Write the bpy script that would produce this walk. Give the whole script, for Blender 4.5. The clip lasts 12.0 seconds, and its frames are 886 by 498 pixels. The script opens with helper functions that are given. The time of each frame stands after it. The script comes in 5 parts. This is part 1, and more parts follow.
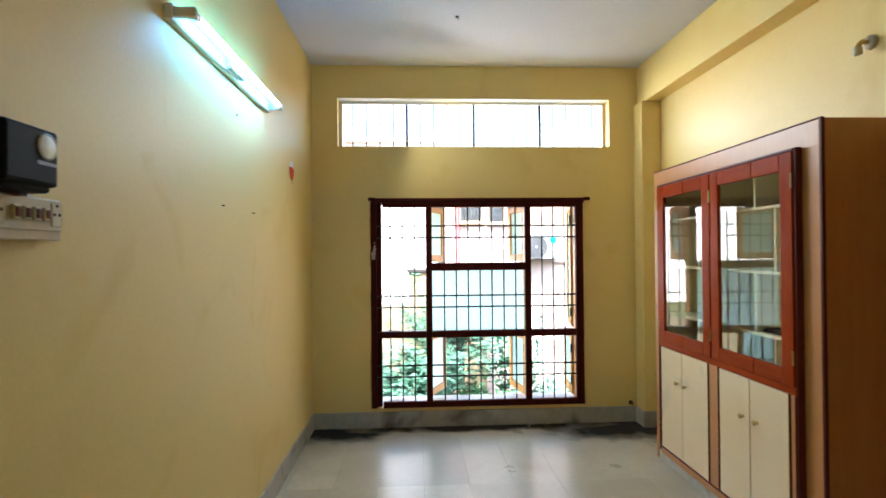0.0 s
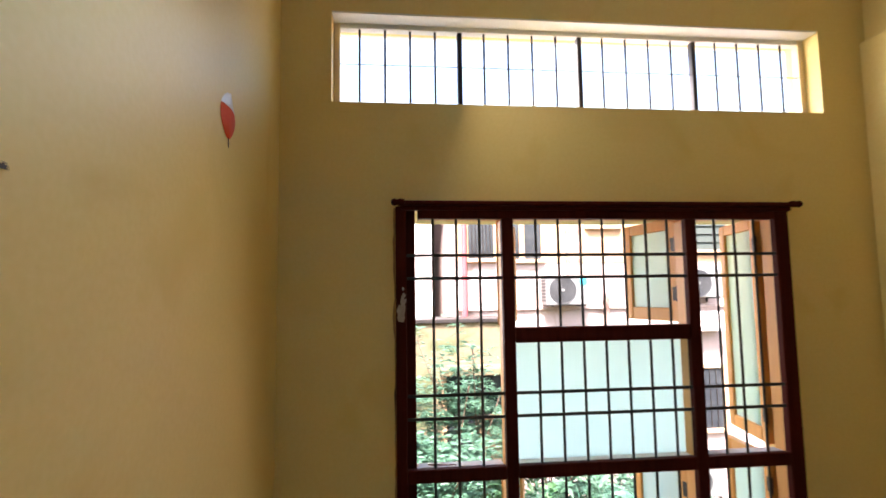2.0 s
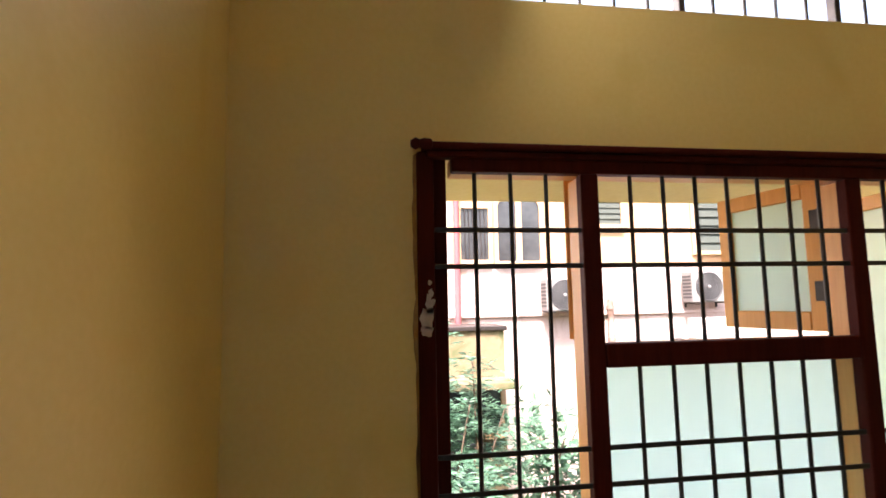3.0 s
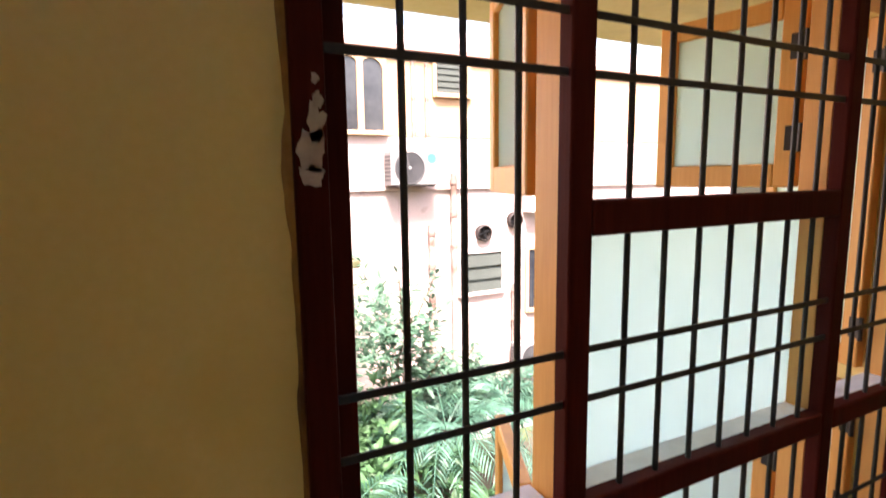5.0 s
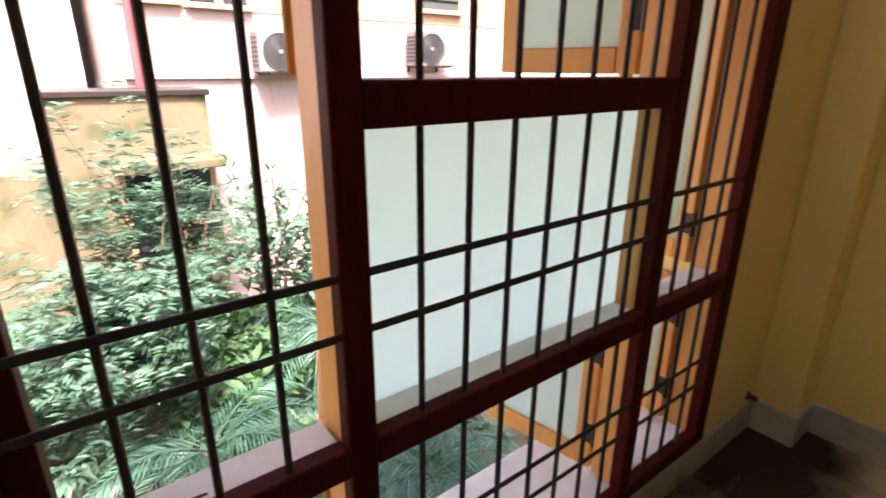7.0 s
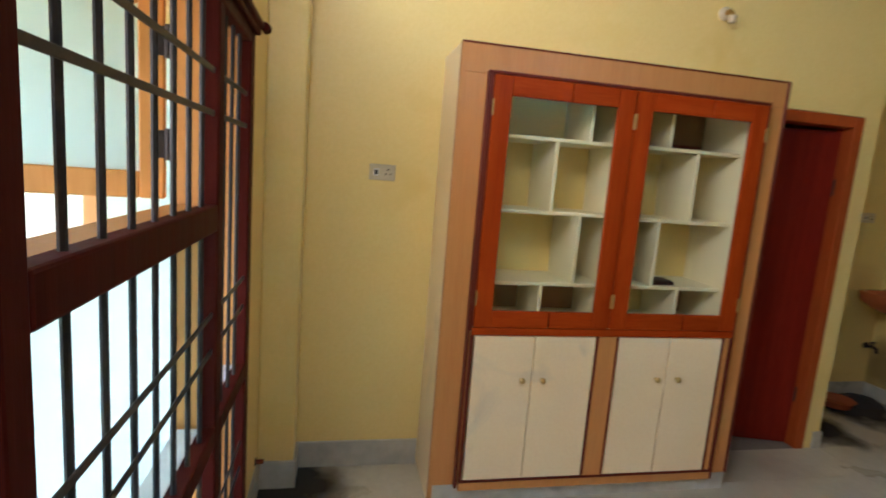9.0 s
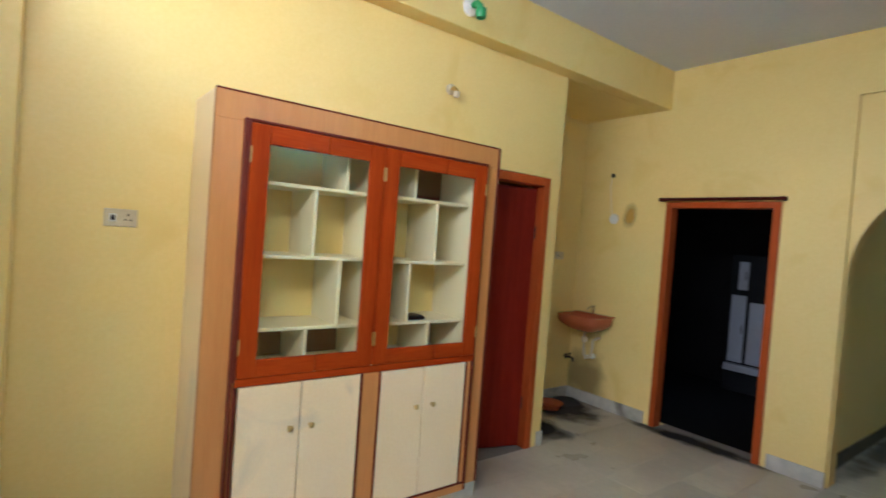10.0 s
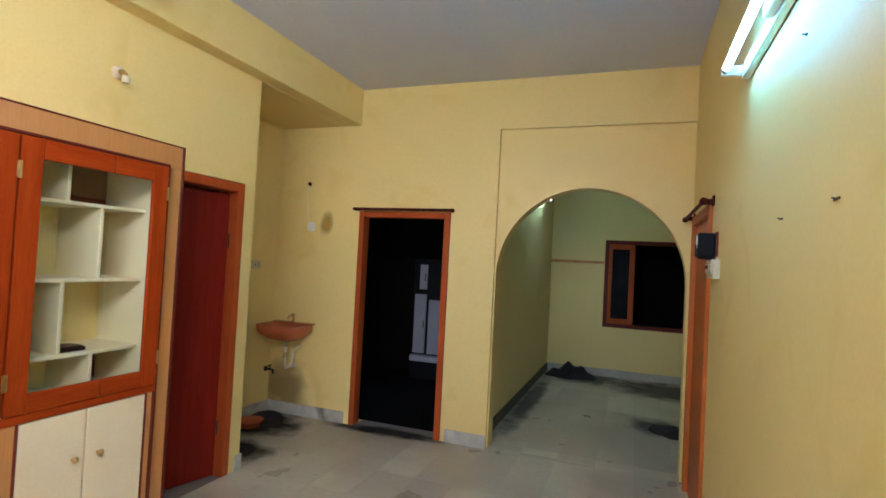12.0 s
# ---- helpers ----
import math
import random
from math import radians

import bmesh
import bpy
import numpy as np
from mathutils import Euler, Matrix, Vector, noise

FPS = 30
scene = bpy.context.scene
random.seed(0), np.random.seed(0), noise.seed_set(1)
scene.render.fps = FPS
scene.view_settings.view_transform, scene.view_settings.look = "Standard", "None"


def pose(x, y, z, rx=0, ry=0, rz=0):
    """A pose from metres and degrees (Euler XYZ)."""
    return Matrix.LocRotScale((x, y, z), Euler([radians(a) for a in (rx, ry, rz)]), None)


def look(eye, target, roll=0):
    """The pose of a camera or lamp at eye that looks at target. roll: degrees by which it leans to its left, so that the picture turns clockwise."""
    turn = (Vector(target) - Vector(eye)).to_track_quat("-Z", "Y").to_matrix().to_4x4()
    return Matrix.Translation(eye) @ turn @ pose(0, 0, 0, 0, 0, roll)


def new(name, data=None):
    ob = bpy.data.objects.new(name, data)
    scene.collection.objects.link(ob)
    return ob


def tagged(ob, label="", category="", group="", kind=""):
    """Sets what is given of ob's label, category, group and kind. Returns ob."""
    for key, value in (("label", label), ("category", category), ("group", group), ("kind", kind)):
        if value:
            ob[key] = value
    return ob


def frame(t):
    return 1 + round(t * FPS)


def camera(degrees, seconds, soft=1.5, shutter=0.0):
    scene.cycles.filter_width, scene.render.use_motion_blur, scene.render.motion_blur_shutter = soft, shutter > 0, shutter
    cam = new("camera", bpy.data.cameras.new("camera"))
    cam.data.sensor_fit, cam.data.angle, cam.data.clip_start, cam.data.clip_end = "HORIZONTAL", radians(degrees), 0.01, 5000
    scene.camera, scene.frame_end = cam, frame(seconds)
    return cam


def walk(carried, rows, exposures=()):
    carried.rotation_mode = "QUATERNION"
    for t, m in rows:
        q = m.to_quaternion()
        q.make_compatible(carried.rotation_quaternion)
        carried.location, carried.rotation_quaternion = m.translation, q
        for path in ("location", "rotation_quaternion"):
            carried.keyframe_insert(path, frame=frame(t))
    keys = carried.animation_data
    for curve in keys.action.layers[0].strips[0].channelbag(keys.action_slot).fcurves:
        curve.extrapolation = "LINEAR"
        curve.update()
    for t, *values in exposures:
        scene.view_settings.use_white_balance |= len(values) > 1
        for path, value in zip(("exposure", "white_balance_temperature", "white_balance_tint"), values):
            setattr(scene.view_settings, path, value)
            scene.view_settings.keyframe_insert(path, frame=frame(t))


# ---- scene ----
cam = camera(80.7, 12.0, 1.6, 0.3)
PATH = [
    (0, (0.936, -4.765, 1.575), (1.04, -2.768, 1.592), -0.5),
    (0.5, (0.863, -4.224, 1.588), (0.992, -2.228, 1.607), -0.5),
    (1, (0.763, -3.59, 1.608), (0.939, -1.599, 1.676), -0.6),
    (1.5, (0.640, -3.034, 1.615), (0.812, -1.046, 1.752), -0.7),
    (2, (0.499, -2.413, 1.643), (0.706, -0.431, 1.819), -0.8),
    (2.5, (0.400, -1.913, 1.639), (0.645, 0.062, 1.839), -1.0),
    (2.7, (0.393, -1.735, 1.63), (0.643, 0.239, 1.833), -1.05),
    (4.5, (0.353, -0.818, 1.595), (1.147, 1.018, 1.587), -1.1),
    (5, (0.381, -0.782, 1.532), (1.272, 0.988, 1.264), -0.8),
    (5.5, (0.417, -0.723, 1.494), (1.354, 0.984, 1.037), -0.6),
    (6, (0.497, -0.668, 1.491), (1.463, 0.99, 0.927), -0.4),
    (6.5, (0.602, -0.658, 1.483), (1.619, 0.947, 0.859), -0.1),
    (7, (0.695, -0.714, 1.505), (1.852, 0.78, 0.849), 0.4),
    (7.5, (0.709, -0.765, 1.556), (2.173, 0.435, 0.911), 1.5),
    (7.7, (0.691, -0.739, 1.58), (2.297, 0.269, 0.943), 2.1),
    (9.3, (0.445, -0.289, 1.623), (2.319, -0.957, 1.418), 4.6),
    (9.5, (0.422, -0.284, 1.625), (2.238, -1.107, 1.472), 4.8),
    (10, (0.402, -0.263, 1.615), (1.984, -1.485, 1.567), 4.3),
    (10.5, (0.405, -0.235, 1.65), (1.660, -1.791, 1.623), 4.0),
    (11, (0.389, -0.247, 1.635), (1.377, -1.987, 1.638), 3.7),
    (11.5, (0.386, -0.253, 1.626), (1.156, -2.098, 1.651), 3.3),
    (12, (0.423, -0.301, 1.627), (1.115, -2.177, 1.678), 3.0),
]
SKY, SUN, TUBE_POWER, CLERESTORY = 0.15, 5.0, 5.0, 5.5
LIGHT = [(0, 3.25, 5600, 8), (1.0, 3.0, 5800, 11), (2.0, 2.65, 6400, 20), (2.7, 2.5, 6700, 23), (4.3, 2.47, 6900, 27), (6.0, 2.5, 6700, 28), (7.0, 2.2, 6900, 31), (7.7, 2.65, 6700, 32), (9.3, 3.2, 5450, 15), (10.3, 3.65, 5250, 14), (12, 3.68, 5350, 16)]
walk(cam, [(t, look(eye, target, roll)) for t, eye, target, roll in PATH], LIGHT)

# ---- world and light ----
world = bpy.data.worlds.new("sky_world")
scene.world = world
world.use_nodes = True
wn = world.node_tree.nodes
sky = wn.new("ShaderNodeTexSky")
sky.sky_type = 'NISHITA'
sky.sun_disc = False
sky.sun_elevation = radians(58)
sky.sun_rotation = radians(200)
sky.air_density, sky.dust_density = 1.5, 4.0
wn["Background"].inputs["Strength"].default_value = SKY
world.node_tree.links.new(sky.outputs[0], wn["Background"].inputs[0])
sun = new("sun", bpy.data.lights.new("sun", 'SUN'))
sun.data.energy, sun.data.angle, sun.data.color = SUN, radians(12), (1.0, 0.96, 0.90)
sun.matrix_world = look((0, 0, 0), (math.sin(radians(20)) * 0.53, math.cos(radians(20)) * 0.53, -0.85))

# area lamp added outside the high window to strengthen its sky light
sky_light = new("added_sky_lamp", bpy.data.lights.new("added_sky_lamp", 'AREA'))
sky_light.data.shape, sky_light.data.size, sky_light.data.size_y = 'RECTANGLE', 2.44, 0.39
sky_light.data.energy, sky_light.data.color = CLERESTORY, (1.0, 0.94, 0.85)
sky_light.matrix_world = look((1.494, 0.33, 2.80), (2.25, -0.67, 1.95))
sky_light.data.spread = radians(150)


# ---- materials ----
def node_mat(name):
    m = bpy.data.materials.new(name)
    m.use_nodes = True
    return m, m.node_tree.nodes, m.node_tree.links, m.node_tree.nodes["Principled BSDF"]


def surf(name, a, b, rough=0.5, grain=40.0, blotch=1.6, bump=0.05, metal=0.0, rough_var=0.12, stretch=(1, 1, 1), spec=0.5, vary=0.0, dirt=None, dirt_at=0.62, placed=False):
    """Paint, plaster, wood or stone: two colours over two scales of noise, uneven gloss, fine relief, and stains where dirt is given."""
    m, n, l, p = node_mat(name)
    tc = n.new("ShaderNodeTexCoord")
    mp = n.new("ShaderNodeMapping")
    mp.inputs["Scale"].default_value = stretch
    where = n.new("ShaderNodeNewGeometry").outputs["Position"] if placed else tc.outputs["Object"]
    l.new(where, mp.inputs[0])
    big, fine = n.new("ShaderNodeTexNoise"), n.new("ShaderNodeTexNoise")
    big.inputs["Scale"].default_value, big.inputs["Detail"].default_value = blotch, 5
    fine.inputs["Scale"].default_value, fine.inputs["Detail"].default_value = grain, 4
    for t in (big, fine):
        l.new(mp.outputs[0], t.inputs["Vector"])
    add = n.new("ShaderNodeMath")
    add.operation = 'MULTIPLY_ADD'
    l.new(fine.outputs[0], add.inputs[0])
    add.inputs[1].default_value = 0.45
    half = n.new("ShaderNodeMath")
    half.operation = 'MULTIPLY'
    half.inputs[1].default_value = 0.55
    l.new(big.outputs[0], half.inputs[0])
    l.new(half.outputs[0], add.inputs[2])
    ramp = n.new("ShaderNodeValToRGB")
    ramp.color_ramp.elements[0].position, ramp.color_ramp.elements[1].position = 0.34, 0.66
    ramp.color_ramp.elements[0].color, ramp.color_ramp.elements[1].color = (*a, 1), (*b, 1)
    l.new(add.outputs[0], ramp.inputs[0])
    colour = ramp.outputs[0]
    if vary:
        info = n.new("ShaderNodeObjectInfo")
        hsv = n.new("ShaderNodeHueSaturation")
        mr = n.new("ShaderNodeMapRange")
        mr.inputs["To Min"].default_value, mr.inputs["To Max"].default_value = 1 - vary, 1 + vary
        l.new(info.outputs["Random"], mr.inputs[0])
        l.new(mr.outputs[0], hsv.inputs["Value"])
        l.new(colour, hsv.inputs["Color"])
        colour = hsv.outputs[0]
    if dirt:
        st = n.new("ShaderNodeTexNoise")
        st.inputs["Scale"].default_value, st.inputs["Detail"].default_value, st.inputs["Distortion"].default_value = 1.3 if placed else 2.3, 6, 0.15 if placed else 0.8
        l.new(where, st.inputs["Vector"])
        mask = n.new("ShaderNodeMapRange")
        mask.inputs["From Min"].default_value, mask.inputs["From Max"].default_value = dirt_at, dirt_at + (0.30 if placed else 0.14)
        l.new(st.outputs[0], mask.inputs[0])
        mix = n.new("ShaderNodeMix")
        mix.data_type = 'RGBA'
        l.new(mask.outputs[0], mix.inputs[0])
        l.new(colour, mix.inputs[6])
        mix.inputs[7].default_value = (*dirt, 1)
        colour = mix.outputs[2]
    l.new(colour, p.inputs["Base Color"])
    rr = n.new("ShaderNodeMapRange")
    rr.inputs["To Min"].default_value, rr.inputs["To Max"].default_value = max(0.03, rough - rough_var), min(1, rough + rough_var)
    l.new(big.outputs[0], rr.inputs[0])
    l.new(rr.outputs[0], p.inputs["Roughness"])
    p.inputs["Metallic"].default_value = metal
    p.inputs["Specular IOR Level"].default_value = spec
    if bump:
        bp = n.new("ShaderNodeBump")
        bp.inputs["Strength"].default_value, bp.inputs["Distance"].default_value = min(1, bump * 6), 0.004
        l.new(add.outputs[0], bp.inputs["Height"])
        l.new(bp.outputs[0], p.inputs["Normal"])
    return m


def wood(name, a, b, rough=0.35, along=2, coat=0.0, spec=0.5):
    """Polished or painted timber with grain along one axis."""
    s = [9, 9, 9]
    s[along] = 0.7
    m = surf(name, a, b, rough=rough, grain=14, blotch=2.2, bump=0.04, stretch=tuple(s), vary=0.08, spec=spec)
    m.node_tree.nodes["Principled BSDF"].inputs["Coat Weight"].default_value = coat
    return m


def glow(name, colour, strength):
    m, n, l, p = node_mat(name)
    p.inputs["Base Color"].default_value = (0.9, 0.9, 0.9, 1)
    p.inputs["Emission Color"].default_value = (*colour, 1)
    p.inputs["Emission Strength"].default_value = strength
    return m


def clear_glass(name, tint, rough=0.0):
    """A thin pane: mostly see-through, with the gloss of glass."""
    m, n, l, p = node_mat(name)
    n.remove(p)
    tr, gl, mx, fr = n.new("ShaderNodeBsdfTransparent"), n.new("ShaderNodeBsdfGlossy"), n.new("ShaderNodeMixShader"), n.new("ShaderNodeLayerWeight")
    tr.inputs[0].default_value = (*tint, 1)
    gl.inputs["Roughness"].default_value = rough
    power, lift = n.new("ShaderNodeMath"), n.new("ShaderNodeMapRange")
    power.operation = 'POWER'
    power.inputs[1].default_value = 4.0
    fr.inputs[0].default_value = 0.5
    l.new(fr.outputs["Facing"], power.inputs[0])
    l.new(power.outputs[0], lift.inputs[0])
    lift.inputs["To Min"].default_value, lift.inputs["To Max"].default_value = 0.07, 1.0
    l.new(lift.outputs[0], mx.inputs[0])
    l.new(tr.outputs[0], mx.inputs[1])
    l.new(gl.outputs[0], mx.inputs[2])
    l.new(mx.outputs[0], n["Material Output"].inputs[0])
    return m


def frosted(name, tint):
    """Obscured glass: lets light through without a view, with a dull sheen."""
    m, n, l, p = node_mat(name)
    n.remove(p)
    tl, df, gl = n.new("ShaderNodeBsdfTranslucent"), n.new("ShaderNodeBsdfDiffuse"), n.new("ShaderNodeBsdfGlossy")
    tl.inputs[0].default_value = (*tint, 1)
    df.inputs[0].default_value = (*[0.8 * c for c in tint], 1)
    gl.inputs["Roughness"].default_value = 0.28
    m1, m2 = n.new("ShaderNodeMixShader"), n.new("ShaderNodeMixShader")
    m1.inputs[0].default_value, m2.inputs[0].default_value = 0.12, 0.05
    l.new(tl.outputs[0], m1.inputs[1])
    l.new(df.outputs[0], m1.inputs[2])
    l.new(m1.outputs[0], m2.inputs[1])
    l.new(gl.outputs[0], m2.inputs[2])
    l.new(m2.outputs[0], n["Material Output"].inputs[0])
    return m


WALL = surf("cream_wall_paint", (0.79, 0.595, 0.195), (0.84, 0.65, 0.24), rough=0.5, grain=60, blotch=0.8, bump=0.03, dirt=(0.77, 0.57, 0.172), dirt_at=0.58)
# far room's cream paint, with the tube light's green tint put into it
TINTED_WALL = surf("tube_tinted_cream_paint", (0.76, 0.62, 0.22), (0.81, 0.67, 0.27), rough=0.55, grain=60, blotch=0.9, bump=0.03)
# near-black base: the darkness of the unlit rooms is put into the colour
DARK_ROOM = surf("shade_black_plaster", (0.006, 0.005, 0.005), (0.011, 0.010, 0.009), rough=0.9, spec=0.05)
CEIL = surf("white_ceiling_paint", (0.62, 0.62, 0.68), (0.69, 0.69, 0.75), rough=0.8, blotch=0.7, bump=0.03)
MARBLE = surf("worn_marble_slab", (0.51, 0.455, 0.33), (0.61, 0.555, 0.42), rough=0.29, grain=22, blotch=2.6, bump=0.02, rough_var=0.05, vary=0.16, dirt=(0.41, 0.355, 0.25), dirt_at=0.40, placed=True)
GROUT = surf("dark_floor_joint", (0.20, 0.18, 0.14), (0.28, 0.25, 0.20), rough=0.8)
SKIRT = surf("grey_marble_skirting", (0.38, 0.36, 0.30), (0.57, 0.54, 0.46), rough=0.35, grain=14, blotch=2.5, vary=0.1, dirt=(0.14, 0.12, 0.09), dirt_at=0.58)
GRIMY_SKIRT = surf("blackened_marble_skirting", (0.035, 0.030, 0.022), (0.15, 0.13, 0.09), rough=0.6, grain=18, blotch=4, dirt=(0.25, 0.22, 0.16), dirt_at=0.62)
FRAME = wood("oxblood_frame_paint", (0.050, 0.008, 0.006), (0.078, 0.013, 0.009), rough=0.5, spec=0.03)
OCHRE = wood("ochre_shutter_paint", (0.60, 0.26, 0.052), (0.69, 0.33, 0.078), rough=0.5)
LEDGE = surf("dusty_white_ledge", (0.70, 0.65, 0.61), (0.84, 0.80, 0.77), rough=0.8, grain=25, blotch=5, bump=0.08, dirt=(0.38, 0.30, 0.24), dirt_at=0.60)
BAR = surf("black_iron_bar", (0.020, 0.020, 0.022), (0.045, 0.04, 0.038), rough=0.5, grain=80, blotch=12, metal=0.3)
IRON = surf("dark_iron", (0.03, 0.025, 0.025), (0.06, 0.05, 0.045), rough=0.5, metal=0.6)
FROST = frosted("frosted_pane", (0.76, 0.91, 0.89))
GLASS = clear_glass("cabinet_glass", (0.97, 0.985, 0.97))
LAMINATE = wood("tan_laminate", (0.50, 0.205, 0.050), (0.58, 0.255, 0.068), rough=0.38)
REDWOOD = wood("polished_red_brown_wood", (0.26, 0.026, 0.002), (0.36, 0.050, 0.004), rough=0.35, spec=0.04)
REDFLAT = wood("polished_red_brown_rail", (0.26, 0.026, 0.002), (0.36, 0.050, 0.004), rough=0.35, along=1, spec=0.04)
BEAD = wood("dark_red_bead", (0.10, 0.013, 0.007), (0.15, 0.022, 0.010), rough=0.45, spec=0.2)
CREAM = surf("cream_laminate", (0.80, 0.62, 0.35), (0.86, 0.69, 0.42), rough=0.35, grain=70, blotch=2, bump=0.01, dirt=(0.62, 0.52, 0.34), dirt_at=0.62)
SHELF = surf("cream_shelf_laminate", (0.86, 0.75, 0.45), (0.90, 0.81, 0.53), rough=0.4, grain=60, bump=0.01)
DOORRED = wood("dark_red_door_paint", (0.17, 0.010, 0.004), (0.24, 0.018, 0.007), rough=0.5, spec=0.10)
DOORORANGE = wood("orange_brown_door_paint", (0.48, 0.115, 0.014), (0.58, 0.155, 0.022), rough=0.45, spec=0.25)
DOORFRAME = wood("red_brown_frame_paint", (0.33, 0.055, 0.009), (0.42, 0.082, 0.014), rough=0.45, spec=0.15)
PALEGREY = surf("dull_grey_laminate", (0.26, 0.26, 0.28), (0.33, 0.33, 0.35), rough=0.5)
BRASS = surf("aged_brass", (0.45, 0.30, 0.10), (0.60, 0.42, 0.16), rough=0.35, metal=1.0, grain=90)
WHITE = surf("white_plastic", (0.72, 0.70, 0.64), (0.80, 0.78, 0.72), rough=0.35, grain=90, bump=0.01)
IVORY = surf("ivory_plastic", (0.58, 0.48, 0.29), (0.66, 0.56, 0.36), rough=0.4, grain=90, bump=0.01, dirt=(0.40, 0.32, 0.2), dirt_at=0.6)
BLACK = surf("black_plastic", (0.006, 0.006, 0.007), (0.012, 0.012, 0.012), rough=0.5, grain=90, bump=0.01, spec=0.08)
BASIN = surf("terracotta_ceramic", (0.40, 0.095, 0.035), (0.48, 0.13, 0.05), rough=0.18, grain=60, bump=0.01)
CHROME = surf("dull_chrome", (0.55, 0.55, 0.55), (0.7, 0.7, 0.7), rough=0.22, metal=1.0)
CLOTH = surf("black_cloth", (0.012, 0.011, 0.012), (0.03, 0.028, 0.028), rough=0.9, grain=120, blotch=8)
RED = surf("red_foil", (0.60, 0.045, 0.012), (0.72, 0.09, 0.018), rough=0.6, spec=0.15)
DARKPANE2 = surf("black_window_glass", (0.006, 0.006, 0.008), (0.012, 0.012, 0.014), rough=0.5, grain=5, spec=0.05)
TUBE = glow("lit_tube", (0.15, 0.54, 1.0), TUBE_POWER)
FAR_TUBE = glow("lit_tube_far_room", (0.45, 0.68, 0.76), TUBE_POWER * 0.72)


# ---- building helpers ----
def box(bm, x0, x1, y0, y1, z0, z1):
    v = [bm.verts.new((x, y, z)) for x in (x0, x1) for y in (y0, y1) for z in (z0, z1)]
    for f in ((0, 1, 3, 2), (4, 6, 7, 5), (0, 4, 5, 1), (2, 3, 7, 6), (0, 2, 6, 4), (1, 5, 7, 3)):
        bm.faces.new([v[i] for i in f])
    return v


def cuboid(x0, x1, y0, y1, z0, z1, bevel=0.0, seg=1):
    bm = bmesh.new()
    box(bm, min(x0, x1), max(x0, x1), min(y0, y1), max(y0, y1), min(z0, z1), max(z0, z1))
    if bevel:
        bmesh.ops.bevel(bm, geom=bm.edges[:], offset=bevel, segments=seg, affect='EDGES', profile=0.5)
    return bm


def rod(p, q, r, sides=10, r2=None, cap=True):
    """A round bar from p to q."""
    p, q = Vector(p), Vector(q)
    bm = bmesh.new()
    bmesh.ops.create_cone(bm, cap_ends=cap, segments=sides, radius1=r, radius2=r if r2 is None else r2, depth=(q - p).length)
    bm.transform(Matrix.Translation((p + q) / 2) @ (q - p).to_track_quat('Z', 'Y').to_matrix().to_4x4())
    return bm


def merge(*many):
    out = bmesh.new()
    for b in many:
        me = bpy.data.meshes.new("scrap")
        b.to_mesh(me)
        b.free()
        out.from_mesh(me)
        bpy.data.meshes.remove(me)
    return out


def pipe(points, r, sides=8):
    """A bent round bar through the points."""
    bm = bmesh.new()
    pts = [Vector(p) for p in points]
    rings = []
    for i, p in enumerate(pts):
        d = (pts[min(i + 1, len(pts) - 1)] - pts[max(i - 1, 0)]).normalized()
        m = d.to_track_quat('Z', 'Y').to_matrix()
        rings.append([bm.verts.new(p + m @ Vector((r * math.cos(a), r * math.sin(a), 0))) for a in [2 * math.pi * k / sides for k in range(sides)]])
    for a, b in zip(rings, rings[1:]):
        for k in range(sides):
            bm.faces.new((a[k], a[(k + 1) % sides], b[(k + 1) % sides], b[k]))
    bm.faces.new(rings[0][::-1])
    bm.faces.new(rings[-1])
    return bm


def spun(profile, centre, sides=24, axis='Z'):
    """A turned shape: (radius, height) pairs round an upright axis through centre."""
    bm = bmesh.new()
    rings = [[bm.verts.new((r * math.cos(2 * math.pi * k / sides), r * math.sin(2 * math.pi * k / sides), h)) for k in range(sides)] for r, h in profile]
    for a, b in zip(rings, rings[1:]):
        for k in range(sides):
            bm.faces.new((a[k], a[(k + 1) % sides], b[(k + 1) % sides], b[k]))
    bm.faces.new(rings[0][::-1])
    bm.faces.new(rings[-1])
    turn = {'Z': Matrix(), '-X': Matrix.Rotation(-math.pi / 2, 4, 'Y'), 'X': Matrix.Rotation(math.pi / 2, 4, 'Y'), 'Y': Matrix.Rotation(-math.pi / 2, 4, 'X'), '-Y': Matrix.Rotation(math.pi / 2, 4, 'X')}[axis]
    bm.transform(Matrix.Translation(centre) @ turn)
    return bm


def link(name, bm, material, smooth=False):
    bmesh.ops.recalc_face_normals(bm, faces=bm.faces[:])
    me = bpy.data.meshes.new(name)
    bm.to_mesh(me)
    bm.free()
    me.materials.append(material)
    if smooth:
        me.shade_smooth()
        me.set_sharp_from_angle(angle=radians(40))
    return new(name, me)


def thing(name, base, label, category, group=""):
    ob = new(name)
    ob.empty_display_size = 0.05
    ob.location = base
    return tagged(ob, label, category, group)


def part(name, bm, material, parent, label="", smooth=False):
    ob = link(name, bm, material, smooth)
    ob.parent = parent
    if parent.type == 'EMPTY':
        ob.matrix_parent_inverse = Matrix.Translation(parent.location).inverted()
    return tagged(ob, label)


def structure(name, bm, material, label, smooth=False):
    return tagged(link(name, bm, material, smooth), label, name.split("_")[0], "", "structure")


